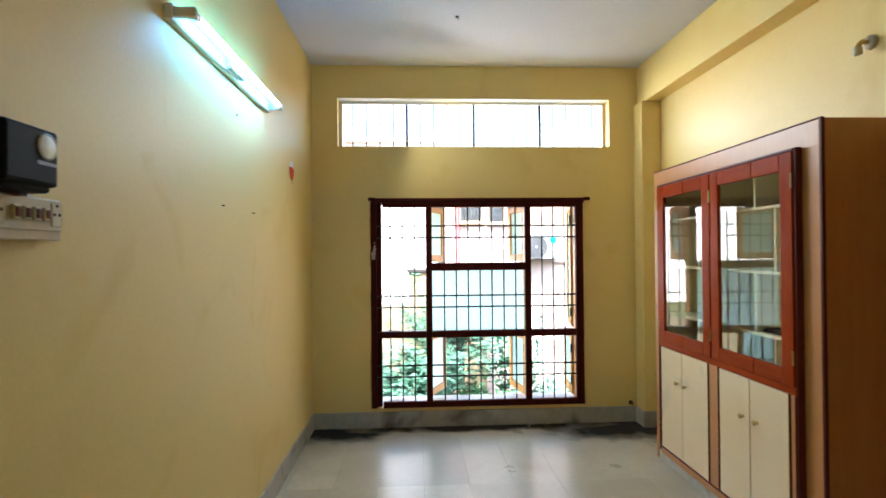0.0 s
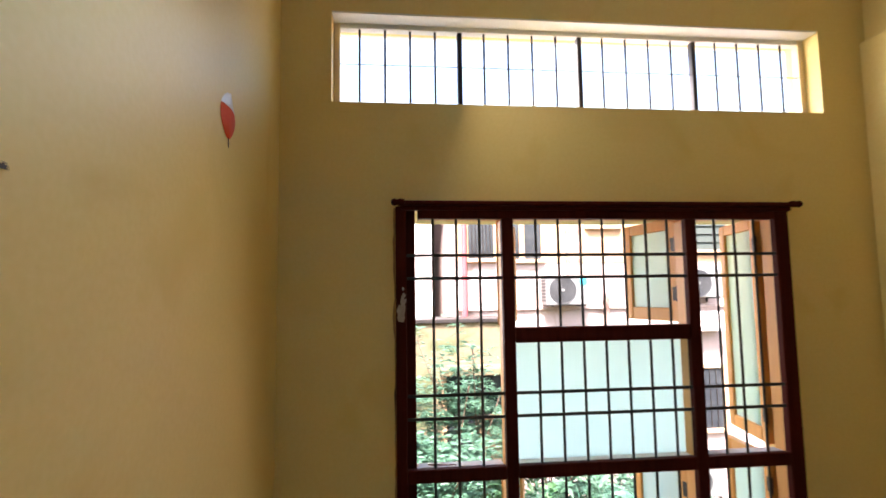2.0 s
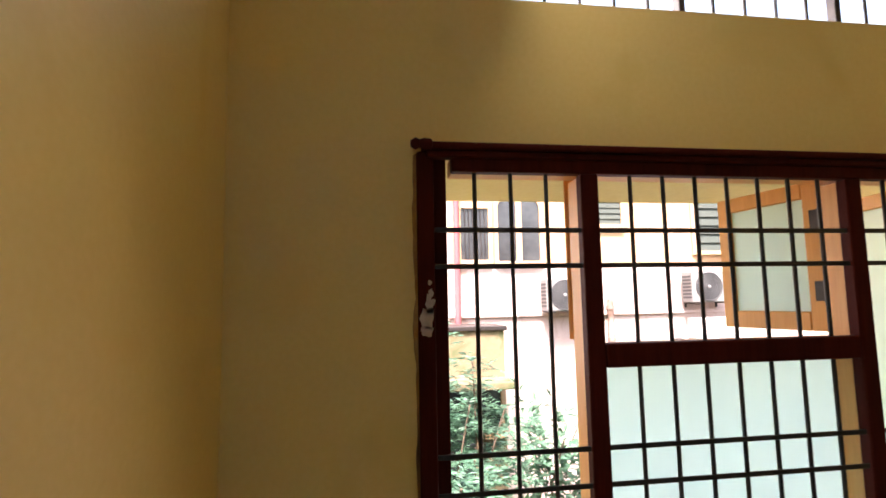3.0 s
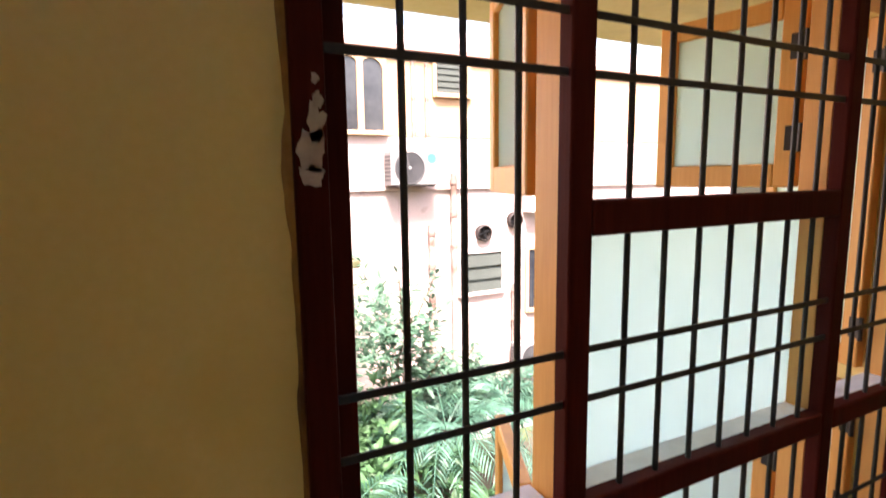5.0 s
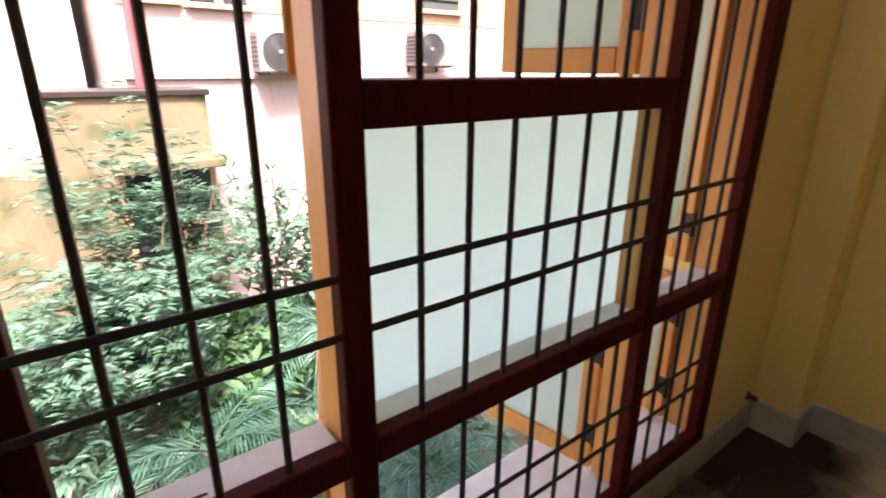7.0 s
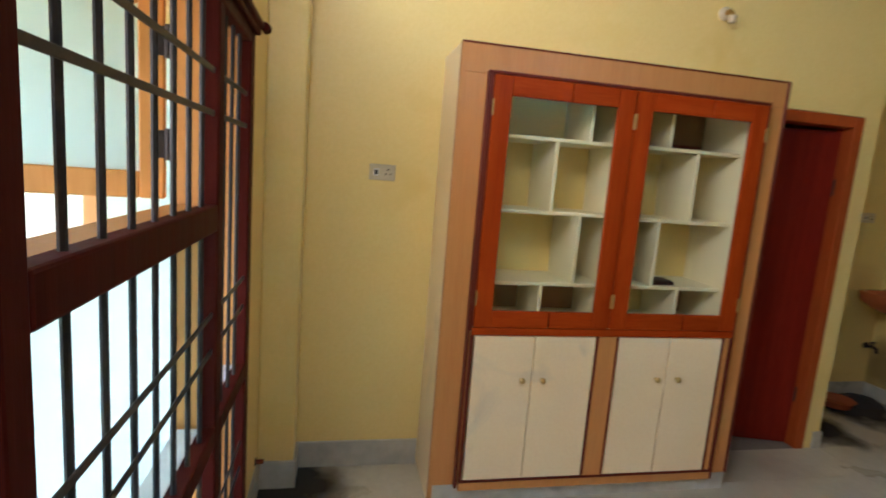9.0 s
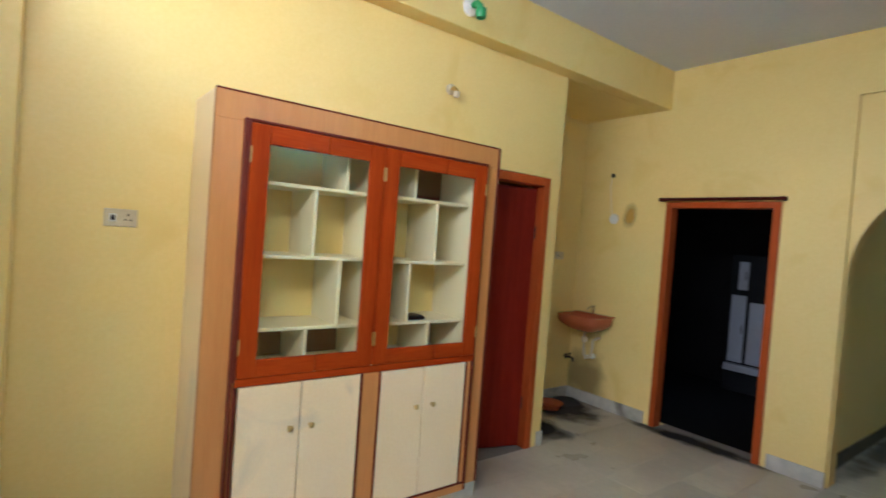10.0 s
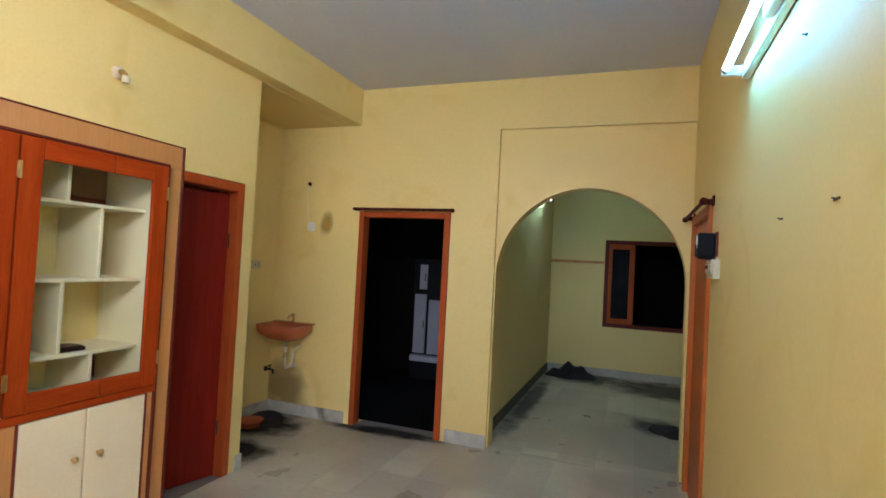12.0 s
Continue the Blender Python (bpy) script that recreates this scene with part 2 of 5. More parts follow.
def slab_with_holes(axis, at0, at1, u0, u1, z0, z1, holes):
    """A wall between two planes of one axis ('x' or 'y'), with rectangular openings (u0, u1, z0, z1) through it."""
    us = sorted({u0, u1, *[h[0] for h in holes], *[h[1] for h in holes]})
    zs = sorted({z0, z1, *[h[2] for h in holes], *[h[3] for h in holes]})
    us, zs = [u for u in us if u0 <= u <= u1], [z for z in zs if z0 <= z <= z1]

    def solid(i, j):
        if not (0 <= i < len(us) - 1 and 0 <= j < len(zs) - 1):
            return False
        u, z = (us[i] + us[i + 1]) / 2, (zs[j] + zs[j + 1]) / 2
        return not any(a < u < b and c < z < d for a, b, c, d in holes)

    bm = bmesh.new()
    seen = {}

    def vert(k, i, j):
        key = (k, i, j)
        if key not in seen:
            w = (at0, at1)[k]
            seen[key] = bm.verts.new((w, us[i], zs[j]) if axis == 'x' else (us[i], w, zs[j]))
        return seen[key]

    for i in range(len(us) - 1):
        for j in range(len(zs) - 1):
            if not solid(i, j):
                continue
            for k in (0, 1):
                bm.faces.new([vert(k, i, j), vert(k, i + 1, j), vert(k, i + 1, j + 1), vert(k, i, j + 1)])
            for di, dj, e in ((-1, 0, ((i, j), (i, j + 1))), (1, 0, ((i + 1, j), (i + 1, j + 1))), (0, -1, ((i, j), (i + 1, j))), (0, 1, ((i, j + 1), (i + 1, j + 1)))):
                if not solid(i + di, j + dj):
                    a, b = e
                    bm.faces.new([vert(0, *a), vert(0, *b), vert(1, *b), vert(1, *a)])
    return bm


# ---- the shell: hall, basin corner, far room behind the arch, dark rooms ----
CEILING, SOFFIT, WALL_X, BEAM_X, BACK_Y, ALCOVE_X, END_Y = 3.295, 2.937, 3.155, 3.012, -4.825, 3.95, -3.515
FAR_Y, FAR_X, PILLAR_X = -8.80, 1.685, 2.976
structure("wall_window", slab_with_holes('y', 0.0, 0.23, -0.25, 5.4, -0.15, CEILING + 0.15, [(0.575, 2.468, 0.175, 2.06), (0.234, 2.745, 2.555, 3.0)]), WALL, "cream painted plaster wall with a large barred window")
structure("wall_left", slab_with_holes('x', -0.23, 0.0, -5.02, 0.0, -0.15, CEILING + 0.15, [(-4.74, -3.74, 0.0, 2.07)]), WALL, "cream painted plaster wall with a closed door")
structure("wall_right", slab_with_holes('x', WALL_X, WALL_X + 0.115, END_Y, 0.0, -0.15, CEILING + 0.15, [(-3.40, -2.53, -0.15, 2.13)]), WALL, "cream painted plaster wall beside a wooden cabinet")
structure("wall_alcove_return", cuboid(WALL_X + 0.115, ALCOVE_X, END_Y, END_Y + 0.115, -0.15, SOFFIT), WALL, "cream plaster return wall of the basin corner")
structure("wall_alcove", cuboid(ALCOVE_X, ALCOVE_X + 0.15, BACK_Y, END_Y + 0.115, -0.15, CEILING), WALL, "cream plaster wall stained beside a wash basin")
structure("wall_back", slab_with_holes('y', BACK_Y - 0.2, BACK_Y, 0.0, 4.1, -0.15, CEILING + 0.15, [(2.03, 2.985, 0.0, 2.09), (0.0, 1.6, -0.15, 2.848)]), WALL, "cream plaster wall with a doorway and an arched opening")


def arch_panel():
    outline = [(0.0, -0.15), (0.03, -0.15), (0.03, 1.53)]
    cx, r, rise = 0.81, 0.78, 0.79
    outline += [(cx - r * math.cos(math.pi * k / 40), 1.53 + rise * math.sin(math.pi * k / 40)) for k in range(1, 40)]
    outline += [(1.59, 1.53), (1.59, -0.15), (1.6, -0.15), (1.6, 2.848), (0.0, 2.848)]
    bm = bmesh.new()
    front = [bm.verts.new((x, BACK_Y - 0.04, z)) for x, z in outline]
    f = bm.faces.new(front)
    for v in bmesh.ops.extrude_face_region(bm, geom=[f])["geom"]:
        if isinstance(v, bmesh.types.BMVert):
            v.co.y = BACK_Y - 0.2
    return bm


structure("wall_arch", arch_panel(), WALL, "cream plaster wall panel with a round arch cut through it")
structure("pillar_corner", cuboid(PILLAR_X, WALL_X, -0.173, 0.0, -0.1, SOFFIT, 0.006), WALL, "cream plastered pillar in the corner beside the window")
structure("beam_side", cuboid(BEAM_X, WALL_X, BACK_Y, 0.0, SOFFIT, CEILING, 0.005), WALL, "cream plastered beam along the top of a wall")
structure("ceiling_alcove", cuboid(WALL_X, ALCOVE_X, BACK_Y, END_Y, SOFFIT, CEILING), WALL, "cream plastered dropped soffit over the basin corner")
structure("ceiling", cuboid(-0.23, BEAM_X + 0.25, BACK_Y - 0.2, 0.23, CEILING, CEILING + 0.12), CEIL, "white painted flat ceiling of the hall")
structure("floor", cuboid(-0.23, 5.4, BACK_Y - 0.2, 0.0, -0.15, -0.004), GROUT, "dark cement bed under the marble floor slabs")

# the room behind the arch
structure("floor_far_room", cuboid(-1.6, FAR_X + 0.1, FAR_Y - 0.1, BACK_Y - 0.2, -0.15, -0.004), GROUT, "dark cement bed under the marble slabs of the far room")
structure("wall_far_side", cuboid(FAR_X, FAR_X + 0.1, FAR_Y - 0.1, BACK_Y - 0.2, -0.15, 3.0), TINTED_WALL, "cream plaster wall tinted by a tube light")
structure("wall_far_back", slab_with_holes('y', FAR_Y - 0.1, FAR_Y, -1.6, FAR_X, -0.15, 3.0, [(-0.55, 0.85, 0.765, 2.1)]), TINTED_WALL, "cream plaster wall with a dark shuttered window")
structure("wall_far_left", cuboid(-1.7, -1.6, FAR_Y - 0.1, BACK_Y - 0.2, -0.15, 3.0), TINTED_WALL, "cream plaster wall of the far room")
structure("wall_far_front", cuboid(-1.6, 0.0, BACK_Y - 0.3, BACK_Y - 0.2, -0.15, 3.0), TINTED_WALL, "cream plaster wall beside the arch")
structure("ceiling_far_room", cuboid(-1.7, FAR_X + 0.1, FAR_Y - 0.1, BACK_Y - 0.2, 3.0, 3.1), CEIL, "white painted ceiling of the far room")


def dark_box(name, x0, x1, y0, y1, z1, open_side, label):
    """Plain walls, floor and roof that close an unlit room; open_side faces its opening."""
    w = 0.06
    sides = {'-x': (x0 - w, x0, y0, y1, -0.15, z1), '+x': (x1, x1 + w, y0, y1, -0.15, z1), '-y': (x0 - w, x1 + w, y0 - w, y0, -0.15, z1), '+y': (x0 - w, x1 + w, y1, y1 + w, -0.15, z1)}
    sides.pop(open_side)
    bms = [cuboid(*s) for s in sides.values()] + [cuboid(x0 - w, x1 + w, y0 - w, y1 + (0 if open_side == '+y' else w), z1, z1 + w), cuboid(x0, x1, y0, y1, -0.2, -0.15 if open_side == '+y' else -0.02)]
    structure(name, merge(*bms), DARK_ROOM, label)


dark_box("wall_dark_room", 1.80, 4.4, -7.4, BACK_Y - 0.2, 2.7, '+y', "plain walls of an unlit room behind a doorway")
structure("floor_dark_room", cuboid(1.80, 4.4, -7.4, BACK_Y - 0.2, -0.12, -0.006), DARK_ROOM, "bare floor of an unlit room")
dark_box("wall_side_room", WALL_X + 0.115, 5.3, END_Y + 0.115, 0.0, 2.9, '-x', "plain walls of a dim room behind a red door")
# box added behind the far window, its darkness painted in
dark_box("wall_shaft", -0.7, 1.0, FAR_Y - 1.0, FAR_Y - 0.1, 2.6, '+y', "added near-black box standing for darkness behind the shuttered window")

# skirtings
for nm, b in (("skirting_left", (0.0, 0.014, -3.69, 0.0)), ("skirting_window", (0.014, PILLAR_X, -0.014, 0.0)), ("skirting_pillar", (PILLAR_X - 0.014, PILLAR_X, -0.187, -0.014)), ("skirting_pillar_side", (PILLAR_X, WALL_X, -0.187, -0.173)),
              ("skirting_right", (WALL_X - 0.014, WALL_X, -0.82, -0.187)), ("skirting_wall_end", (WALL_X - 0.014, WALL_X, END_Y - 0.014, -3.46)), ("skirting_wall_end_side", (WALL_X, ALCOVE_X, END_Y - 0.014, END_Y)),
              ("skirting_alcove", (ALCOVE_X - 0.014, ALCOVE_X, BACK_Y, END_Y - 0.014)), ("skirting_back", (3.04, ALCOVE_X - 0.014, BACK_Y, BACK_Y + 0.014)), ("skirting_back_mid", (1.6, 1.985, BACK_Y, BACK_Y + 0.014)),
              ("skirting_far_side", (FAR_X - 0.014, FAR_X, FAR_Y + 0.014, BACK_Y - 0.2)), ("skirting_far_back", (-1.6, FAR_X, FAR_Y, FAR_Y + 0.014))):
    near = nm in ("skirting_left", "skirting_window", "skirting_pillar", "skirting_pillar_side", "skirting_right")
    if nm == "skirting_far_side":
        structure(nm, cuboid(*b, -0.003, 0.115, 0.003), GRIMY_SKIRT, "blackened grimy marble skirting along the wall")
    else:
        structure(nm, cuboid(*b, -0.003, 0.145 if near else 0.115, 0.003), SKIRT, "worn grey marble skirting along the wall")


# ---- the barred window ----
win = thing("window_1", (1.53, 0.0, 0.195), "large dark red wooden window with iron bars and open shutters", "window")
tagged(win, kind="structure")
L, R, B, T = 0.575, 2.468, 0.180, 2.055
M1, M2, T1, T2 = 1.054, 1.965, 1.453, 0.840
F0, F1, F2 = -0.028, 0.014, 0.088


def member(name, x0, x1, z0, z1, outer=OCHRE):
    """One frame member: a dark moulded inner half and an outer half behind the bars."""
    p = part(name, cuboid(x0, x1, F0, F1, z0, z1, 0.006, 2), FRAME, win)
    # outer half in a brighter paint: daylight on its sides put into the colour
    part("outer_rebate", cuboid(x0 + 0.004, x1 - 0.004, F1, F2, z0 + 0.004, z1 - 0.004, 0.002), outer, p, "outer face painted bright for the daylight on it")


jl = part("jamb", cuboid(L - 0.045, L + 0.004, F0, F1, B, T, 0.006, 2), FRAME, win)
# left rebate keeps the dark paint, its unlit side put into the colour
part("outer_rebate", cuboid(L + 0.0005, L + 0.046, F1, F2, B + 0.004, T - 0.004, 0.002), FRAME, jl, "rebate behind the bars, painted dark for its shade")
member("jamb", R - 0.058, R + 0.012, B, T)
member("head", L + 0.058, R - 0.058, T - 0.058, T)
member("sill_rail", L + 0.058, R - 0.058, B, B + 0.055, LEDGE)
member("mullion", M1 - 0.028, M1 + 0.028, B + 0.055, T - 0.058)
member("mullion", M2 - 0.028, M2 + 0.028, B + 0.055, T - 0.058)
for x0, x1 in ((L + 0.005, M1 - 0.028), (M1 + 0.028, M2 - 0.028), (M2 + 0.028, R - 0.058)):
    member("transom", x0, x1, T2 - 0.03, T2 + 0.03, LEDGE)
member("transom", M1 + 0.028, M2 - 0.028, T1 - 0.035, T1 + 0.035)
part("cornice", merge(cuboid(L - 0.03, R + 0.03, -0.058, -0.001, T + 0.001, T + 0.022, 0.006, 2), cuboid(L - 0.018, R + 0.018, -0.045, -0.002, T - 0.02, T, 0.004)), FRAME, win, "dark moulded head ledge")
for x in (L - 0.03, R + 0.03):
    part("rod_end", spun([(0.006, -0.03), (0.015, -0.024), (0.017, -0.005), (0.013, 0.01), (0.018, 0.02), (0.010, 0.034)], (x, -0.058, T + 0.012), 12, 'X' if x > 1 else '-X'), FRAME, win, smooth=True)
part("window_sill", cuboid(L - 0.03, R + 0.03, F2, 0.36, B - 0.06, B + 0.005, 0.008), LEDGE, win, "dusty white outer sill")

bays = ((L + 0.006, M1 - 0.028, 3), (M1 + 0.028, M2 - 0.028, 7), (M2 + 0.028, R - 0.058, 3))
for i, (x0, x1, count) in enumerate(bays):
    for k in range(count):
        x = (0.703 + 0.110 * k, 1.194 + 0.1095 * k, x0 + (x1 - x0) * (k + 1) / (count + 1))[i]
        part("bar", rod((x, -0.006, B + 0.05), (x, -0.006, T - 0.05), 0.0066, 8), BAR, win, smooth=True)
    for z in (1.826, 1.720, 1.190, 1.087, 0.560, 0.458):
        part("cross_bar", cuboid(x0, x1, -0.0165, -0.0115, z - 0.0075, z + 0.0075, 0.0015), BAR, win)
part("pane", cuboid(M1 + 0.026, M2 - 0.026, 0.075, 0.080, T2 + 0.026, T1 - 0.032), FROST, win, "fixed frosted glass pane")


def chip(cx, cz, w, h, seed):
    """A flake-shaped patch on the front of the left jamb."""
    bm = bmesh.new()
    pts = []
    for k in range(18):
        a = 2 * math.pi * k / 18
        r = 1 + 0.75 * noise.noise(Vector((math.cos(a) * 1.7, math.sin(a) * 1.7, seed)))
        pts.append((cx + w * r * math.cos(a), cz + h * r * math.sin(a)))
    f = bm.faces.new([bm.verts.new((x, F0 - 0.0008, z)) for x, z in pts])
    for v in bmesh.ops.extrude_face_region(bm, geom=[f])["geom"]:
        if isinstance(v, bmesh.types.BMVert):
            v.co.y = F0 + 0.002
    return bm


def ragged_strip():
    """Crumbling plaster along the outer edge of the left jamb."""
    bm, rows = bmesh.new(), []
    for k in range(95):
        z = 0.17 + 0.02 * k
        w = 0.006 + 0.010 * max(0.0, noise.noise(Vector((0.3, 0.7, z * 7.0))) + 0.25) + 0.004 * noise.noise(Vector((2.1, 0.2, z * 23.0)))
        x = L - 0.0455
        d = 0.004 + 0.004 * noise.noise(Vector((5.0, 1.0, z * 15.0)))
        rows.append([bm.verts.new((x, 0.0, z)), bm.verts.new((x, -0.010 - d, z)), bm.verts.new((x - w * 0.6, -0.006 - d, z)), bm.verts.new((x - w, 0.0, z))])
    for a, b in zip(rows, rows[1:]):
        for j in range(3):
            bm.faces.new((a[j], a[j + 1], b[j + 1], b[j]))
    bm.faces.new(rows[0])
    bm.faces.new(rows[-1][::-1])
    return bm


CHIP = surf("bare_primer", (0.34, 0.27, 0.22), (0.50, 0.42, 0.36), rough=0.85, grain=60, blotch=14, bump=0.12, dirt=(0.12, 0.05, 0.03), dirt_at=0.56)
PLASTER = surf("bare_brown_plaster", (0.26, 0.13, 0.045), (0.42, 0.24, 0.09), rough=0.9, grain=45, blotch=9, bump=0.15, dirt=(0.08, 0.035, 0.015), dirt_at=0.58)
part("plaster_edge", ragged_strip(), PLASTER, win, "crumbling brown plaster along the frame")
part("chipped_paint", merge(chip(L - 0.020, 1.572, 0.020, 0.030, 1), chip(L - 0.012, 1.612, 0.012, 0.026, 2), chip(L - 0.022, 1.540, 0.018, 0.013, 3), chip(L - 0.010, 1.645, 0.007, 0.014, 4), chip(L - 0.012, 1.673, 0.006, 0.007, 5)), CHIP, win, "bare chipped patch in the paint")


def shutter(name, hx, z0, z1, width, degrees, side):
    """A casement leaf hinged at hx, opened outwards. side: +1 when it closes towards +x."""
    leaf = part(name, cuboid(0, 0.058, -0.018, 0.018, z0, z1, 0.004), OCHRE, win, "open ochre wooden shutter with frosted glass")

    def sub(n, bm, m, lab=""):
        return part(n, bm, m, leaf, lab)

    sub("stile", cuboid(width - 0.058, width, -0.018, 0.018, z0, z1, 0.004), OCHRE)
    sub("rail", cuboid(0.058, width - 0.058, -0.018, 0.018, z1 - 0.058, z1, 0.004), OCHRE)
    sub("rail", cuboid(0.058, width - 0.058, -0.018, 0.018, z0, z0 + 0.068, 0.004), OCHRE)
    sub("pane", cuboid(0.054, width - 0.054, -0.003, 0.003, z0 + 0.064, z1 - 0.054), FROST, "frosted glass")
    for z in (z0 + 0.14, z1 - 0.14):
        sub("hinge", merge(rod((-0.008, -0.022, z - 0.04), (-0.008, -0.022, z + 0.04), 0.008, 8), cuboid(-0.008, 0.032, -0.0215, -0.0185, z - 0.035, z + 0.035)), IRON)
    turn = Matrix.Rotation(radians(degrees), 4, 'Z') if side > 0 else Matrix.Rotation(radians(-degrees), 4, 'Z') @ Matrix.Diagonal((-1, 1, 1, 1))
    leaf.matrix_parent_inverse = Matrix.Translation(win.location).inverted() @ Matrix.Translation((hx, F2 + 0.022, 0)) @ turn


shutter("shutter", M1 - 0.010, T1 + 0.04, T - 0.03, 0.43, 68, 1)
shutter("shutter", M2 + 0.008, T1 + 0.04, T - 0.03, 0.43, 80, -1)
shutter("shutter", M1 - 0.010, B + 0.05, T2 - 0.03, 0.43, 66, 1)
shutter("shutter", M2 + 0.008, B + 0.05, T2 - 0.03, 0.43, 80, -1)
shutter("shutter", R - 0.05, T2 + 0.03, T - 0.03, 0.42, 101, -1)
shutter("shutter", R - 0.05, B + 0.05, T2 - 0.03, 0.42, 96, -1)
wire = thing("wire_loop", (0.76, 0.06, 0.867), "thin dark red wire loop lying on the ledge", "wire")
part("strand", pipe([(0.671, 0.037, 0.8735), (0.706, 0.038, 0.8735), (0.751, 0.025, 0.8735), (0.800, 0.020, 0.8735), (0.788, 0.020, 0.8735), (0.736, 0.020, 0.8735), (0.683, 0.025, 0.8735)], 0.0022, 6), BEAD, wire, smooth=True)

# ---- the high ventilator window ----
vent = thing("window_2", (1.5, 0.12, 2.555), "long high window with thin iron bars and glass panes", "window")
tagged(vent, kind="structure")
CL, CR, CB, CT = 0.234, 2.745, 2.555, 3.0
for x0, x1, z0, z1 in ((CL, CL + 0.03, CB, CT), (CR - 0.03, CR, CB, CT), (CL + 0.03, CR - 0.03, CT - 0.03, CT), (CL + 0.03, CR - 0.03, CB, CB + 0.012)):
    # wide top member is white, with the opening's glare put into its colour
    part("window_frame", cuboid(x0, x1, 0.10, 0.15, z0, z1, 0.003), (WHITE if x1 - x0 > 1 else CREAM) if z1 - z0 > 0.02 else LEDGE, vent)
# added white sheet over the reveal, painted as its overexposed glare
part("glare_lining", cuboid(CL + 0.002, CR - 0.002, 0.003, 0.0995, CT - 0.008, CT + 0.002), WHITE, vent, "added white lining that paints in the glare under the head")
for k in (1, 2, 3):
    x = CL + (CR - CL) * k / 4
    part("divider", cuboid(x - 0.012, x + 0.012, 0.105, 0.145, CB + 0.012, CT - 0.03, 0.003), IRON, vent)
for k in range(4):
    x0 = CL + (CR - CL) * k / 4
    for j in range(1, 5):
        x = x0 + (CR - CL) / 4 * j / 5
        part("bar", rod((x, 0.115, CB + 0.01), (x, 0.115, CT - 0.028), 0.006, 8), BAR, vent)
part("cross_bar", rod((CL + 0.03, 0.115, 2.79), (CR - 0.03, 0.115, 2.79), 0.0025, 6), BAR, vent)


# ---- the wall cabinet ----
cab = thing("wall_cabinet", (3.0, -1.66, 0.0), "tan laminate display cabinet with red-brown glazed doors on cream cupboards", "cabinet")
CX, CY0, CY1, CTOP = 2.782, -2.493, -0.825, 2.18
part("side_panel", cuboid(CX + 0.02, WALL_X - 0.001, CY1 - 0.022, CY1 - 0.001, 0.0, CTOP - 0.001, 0.002), CREAM, cab, "cream laminate side panel")
part("side_edge", cuboid(CX, CX + 0.02, CY1 - 0.022, CY1, 0.0, CTOP, 0.002), LAMINATE, cab)
part("side_panel", cuboid(CX, WALL_X - 0.001, CY0, CY0 + 0.022, 0.10, CTOP, 0.002), LAMINATE, cab)
part("top_panel", cuboid(CX, WALL_X - 0.001, CY0 + 0.022, CY1 - 0.022, CTOP - 0.02, CTOP, 0.002), LAMINATE, cab)
part("back_panel", cuboid(WALL_X - 0.012, WALL_X - 0.002, CY0 + 0.022, CY1 - 0.022, 0.10, CTOP - 0.02), WALL, cab, "cream back panel")
part("face_stile", cuboid(CX - 0.002, CX + 0.018, CY1 - 0.150, CY1, 0.10, CTOP - 0.125, 0.002), LAMINATE, cab)
part("face_stile", cuboid(CX - 0.002, CX + 0.018, CY0 + 0.014, CY0 + 0.150, 0.10, CTOP - 0.125, 0.002), LAMINATE, cab)
DP, DY0, DY1, DMID = CX - 0.033, CY0 + 0.130, CY1 - 0.142, -1.655
part("door_side", cuboid(DP - 0.006, CX - 0.003, DY0 - 0.012, DY0 - 0.001, 0.088, CTOP - 0.112, 0.002), BEAD, cab, "dark red side of the door block")
part("door_side", cuboid(DP - 0.006, CX - 0.003, DY1 + 0.011, DY1 + 0.020, 0.10, CTOP - 0.112, 0.002), BEAD, cab, "dark red side of the door block")
part("block_top", cuboid(DP + 0.004, CX + 0.02, DY0, DY1 + 0.010, CTOP - 0.124, CTOP - 0.112), BEAD, cab)
part("block_bottom", cuboid(DP + 0.002, CX + 0.018, DY0, DY1, 0.088, 0.098), LAMINATE, cab)
part("face_rail", cuboid(CX - 0.002, CX + 0.018, CY0, CY1, CTOP - 0.125, CTOP, 0.002), LAMINATE, cab)
part("edge_bead", cuboid(CX - 0.006, CX + 0.012, CY0 - 0.004, CY0 + 0.014, 0.10, CTOP + 0.004, 0.003), BEAD, cab, "dark red edge bead")
part("edge_bead", cuboid(CX - 0.006, CX + 0.006, CY0 + 0.014, CY1, CTOP - 0.004, CTOP + 0.004, 0.002), BEAD, cab)
part("plinth", cuboid(CX + 0.006, WALL_X - 0.002, CY0 + 0.004, CY1 - 0.024, 0.0, 0.0995), SKIRT, cab, "grey marble plinth")
part("bottom_rail", cuboid(DP - 0.004, DP + 0.016, DY0, DY1, 0.085, 0.135, 0.003), LAMINATE, cab)
Z_LOW, Z_MID, Z_TOP = 0.14, 0.90, 2.055
part("cupboard_floor", cuboid(CX + 0.018, WALL_X - 0.012, DY0, DY1, 0.101, 0.12), SHELF, cab)
part("middle_deck", cuboid(DP + 0.003, WALL_X - 0.012, DY0 + 0.001, DY1 - 0.001, Z_MID - 0.012, Z_MID + 0.012), SHELF, cab)
part("middle_rail", cuboid(DP - 0.008, DP + 0.002, DY0, DY1, Z_MID - 0.022, Z_MID + 0.016, 0.004, 2), REDFLAT, cab, "polished red-brown rail")
part("middle_stile", cuboid(DP - 0.004, DP + 0.016, DMID - 0.06, DMID + 0.045, 0.135, Z_MID - 0.022, 0.003), LAMINATE, cab)
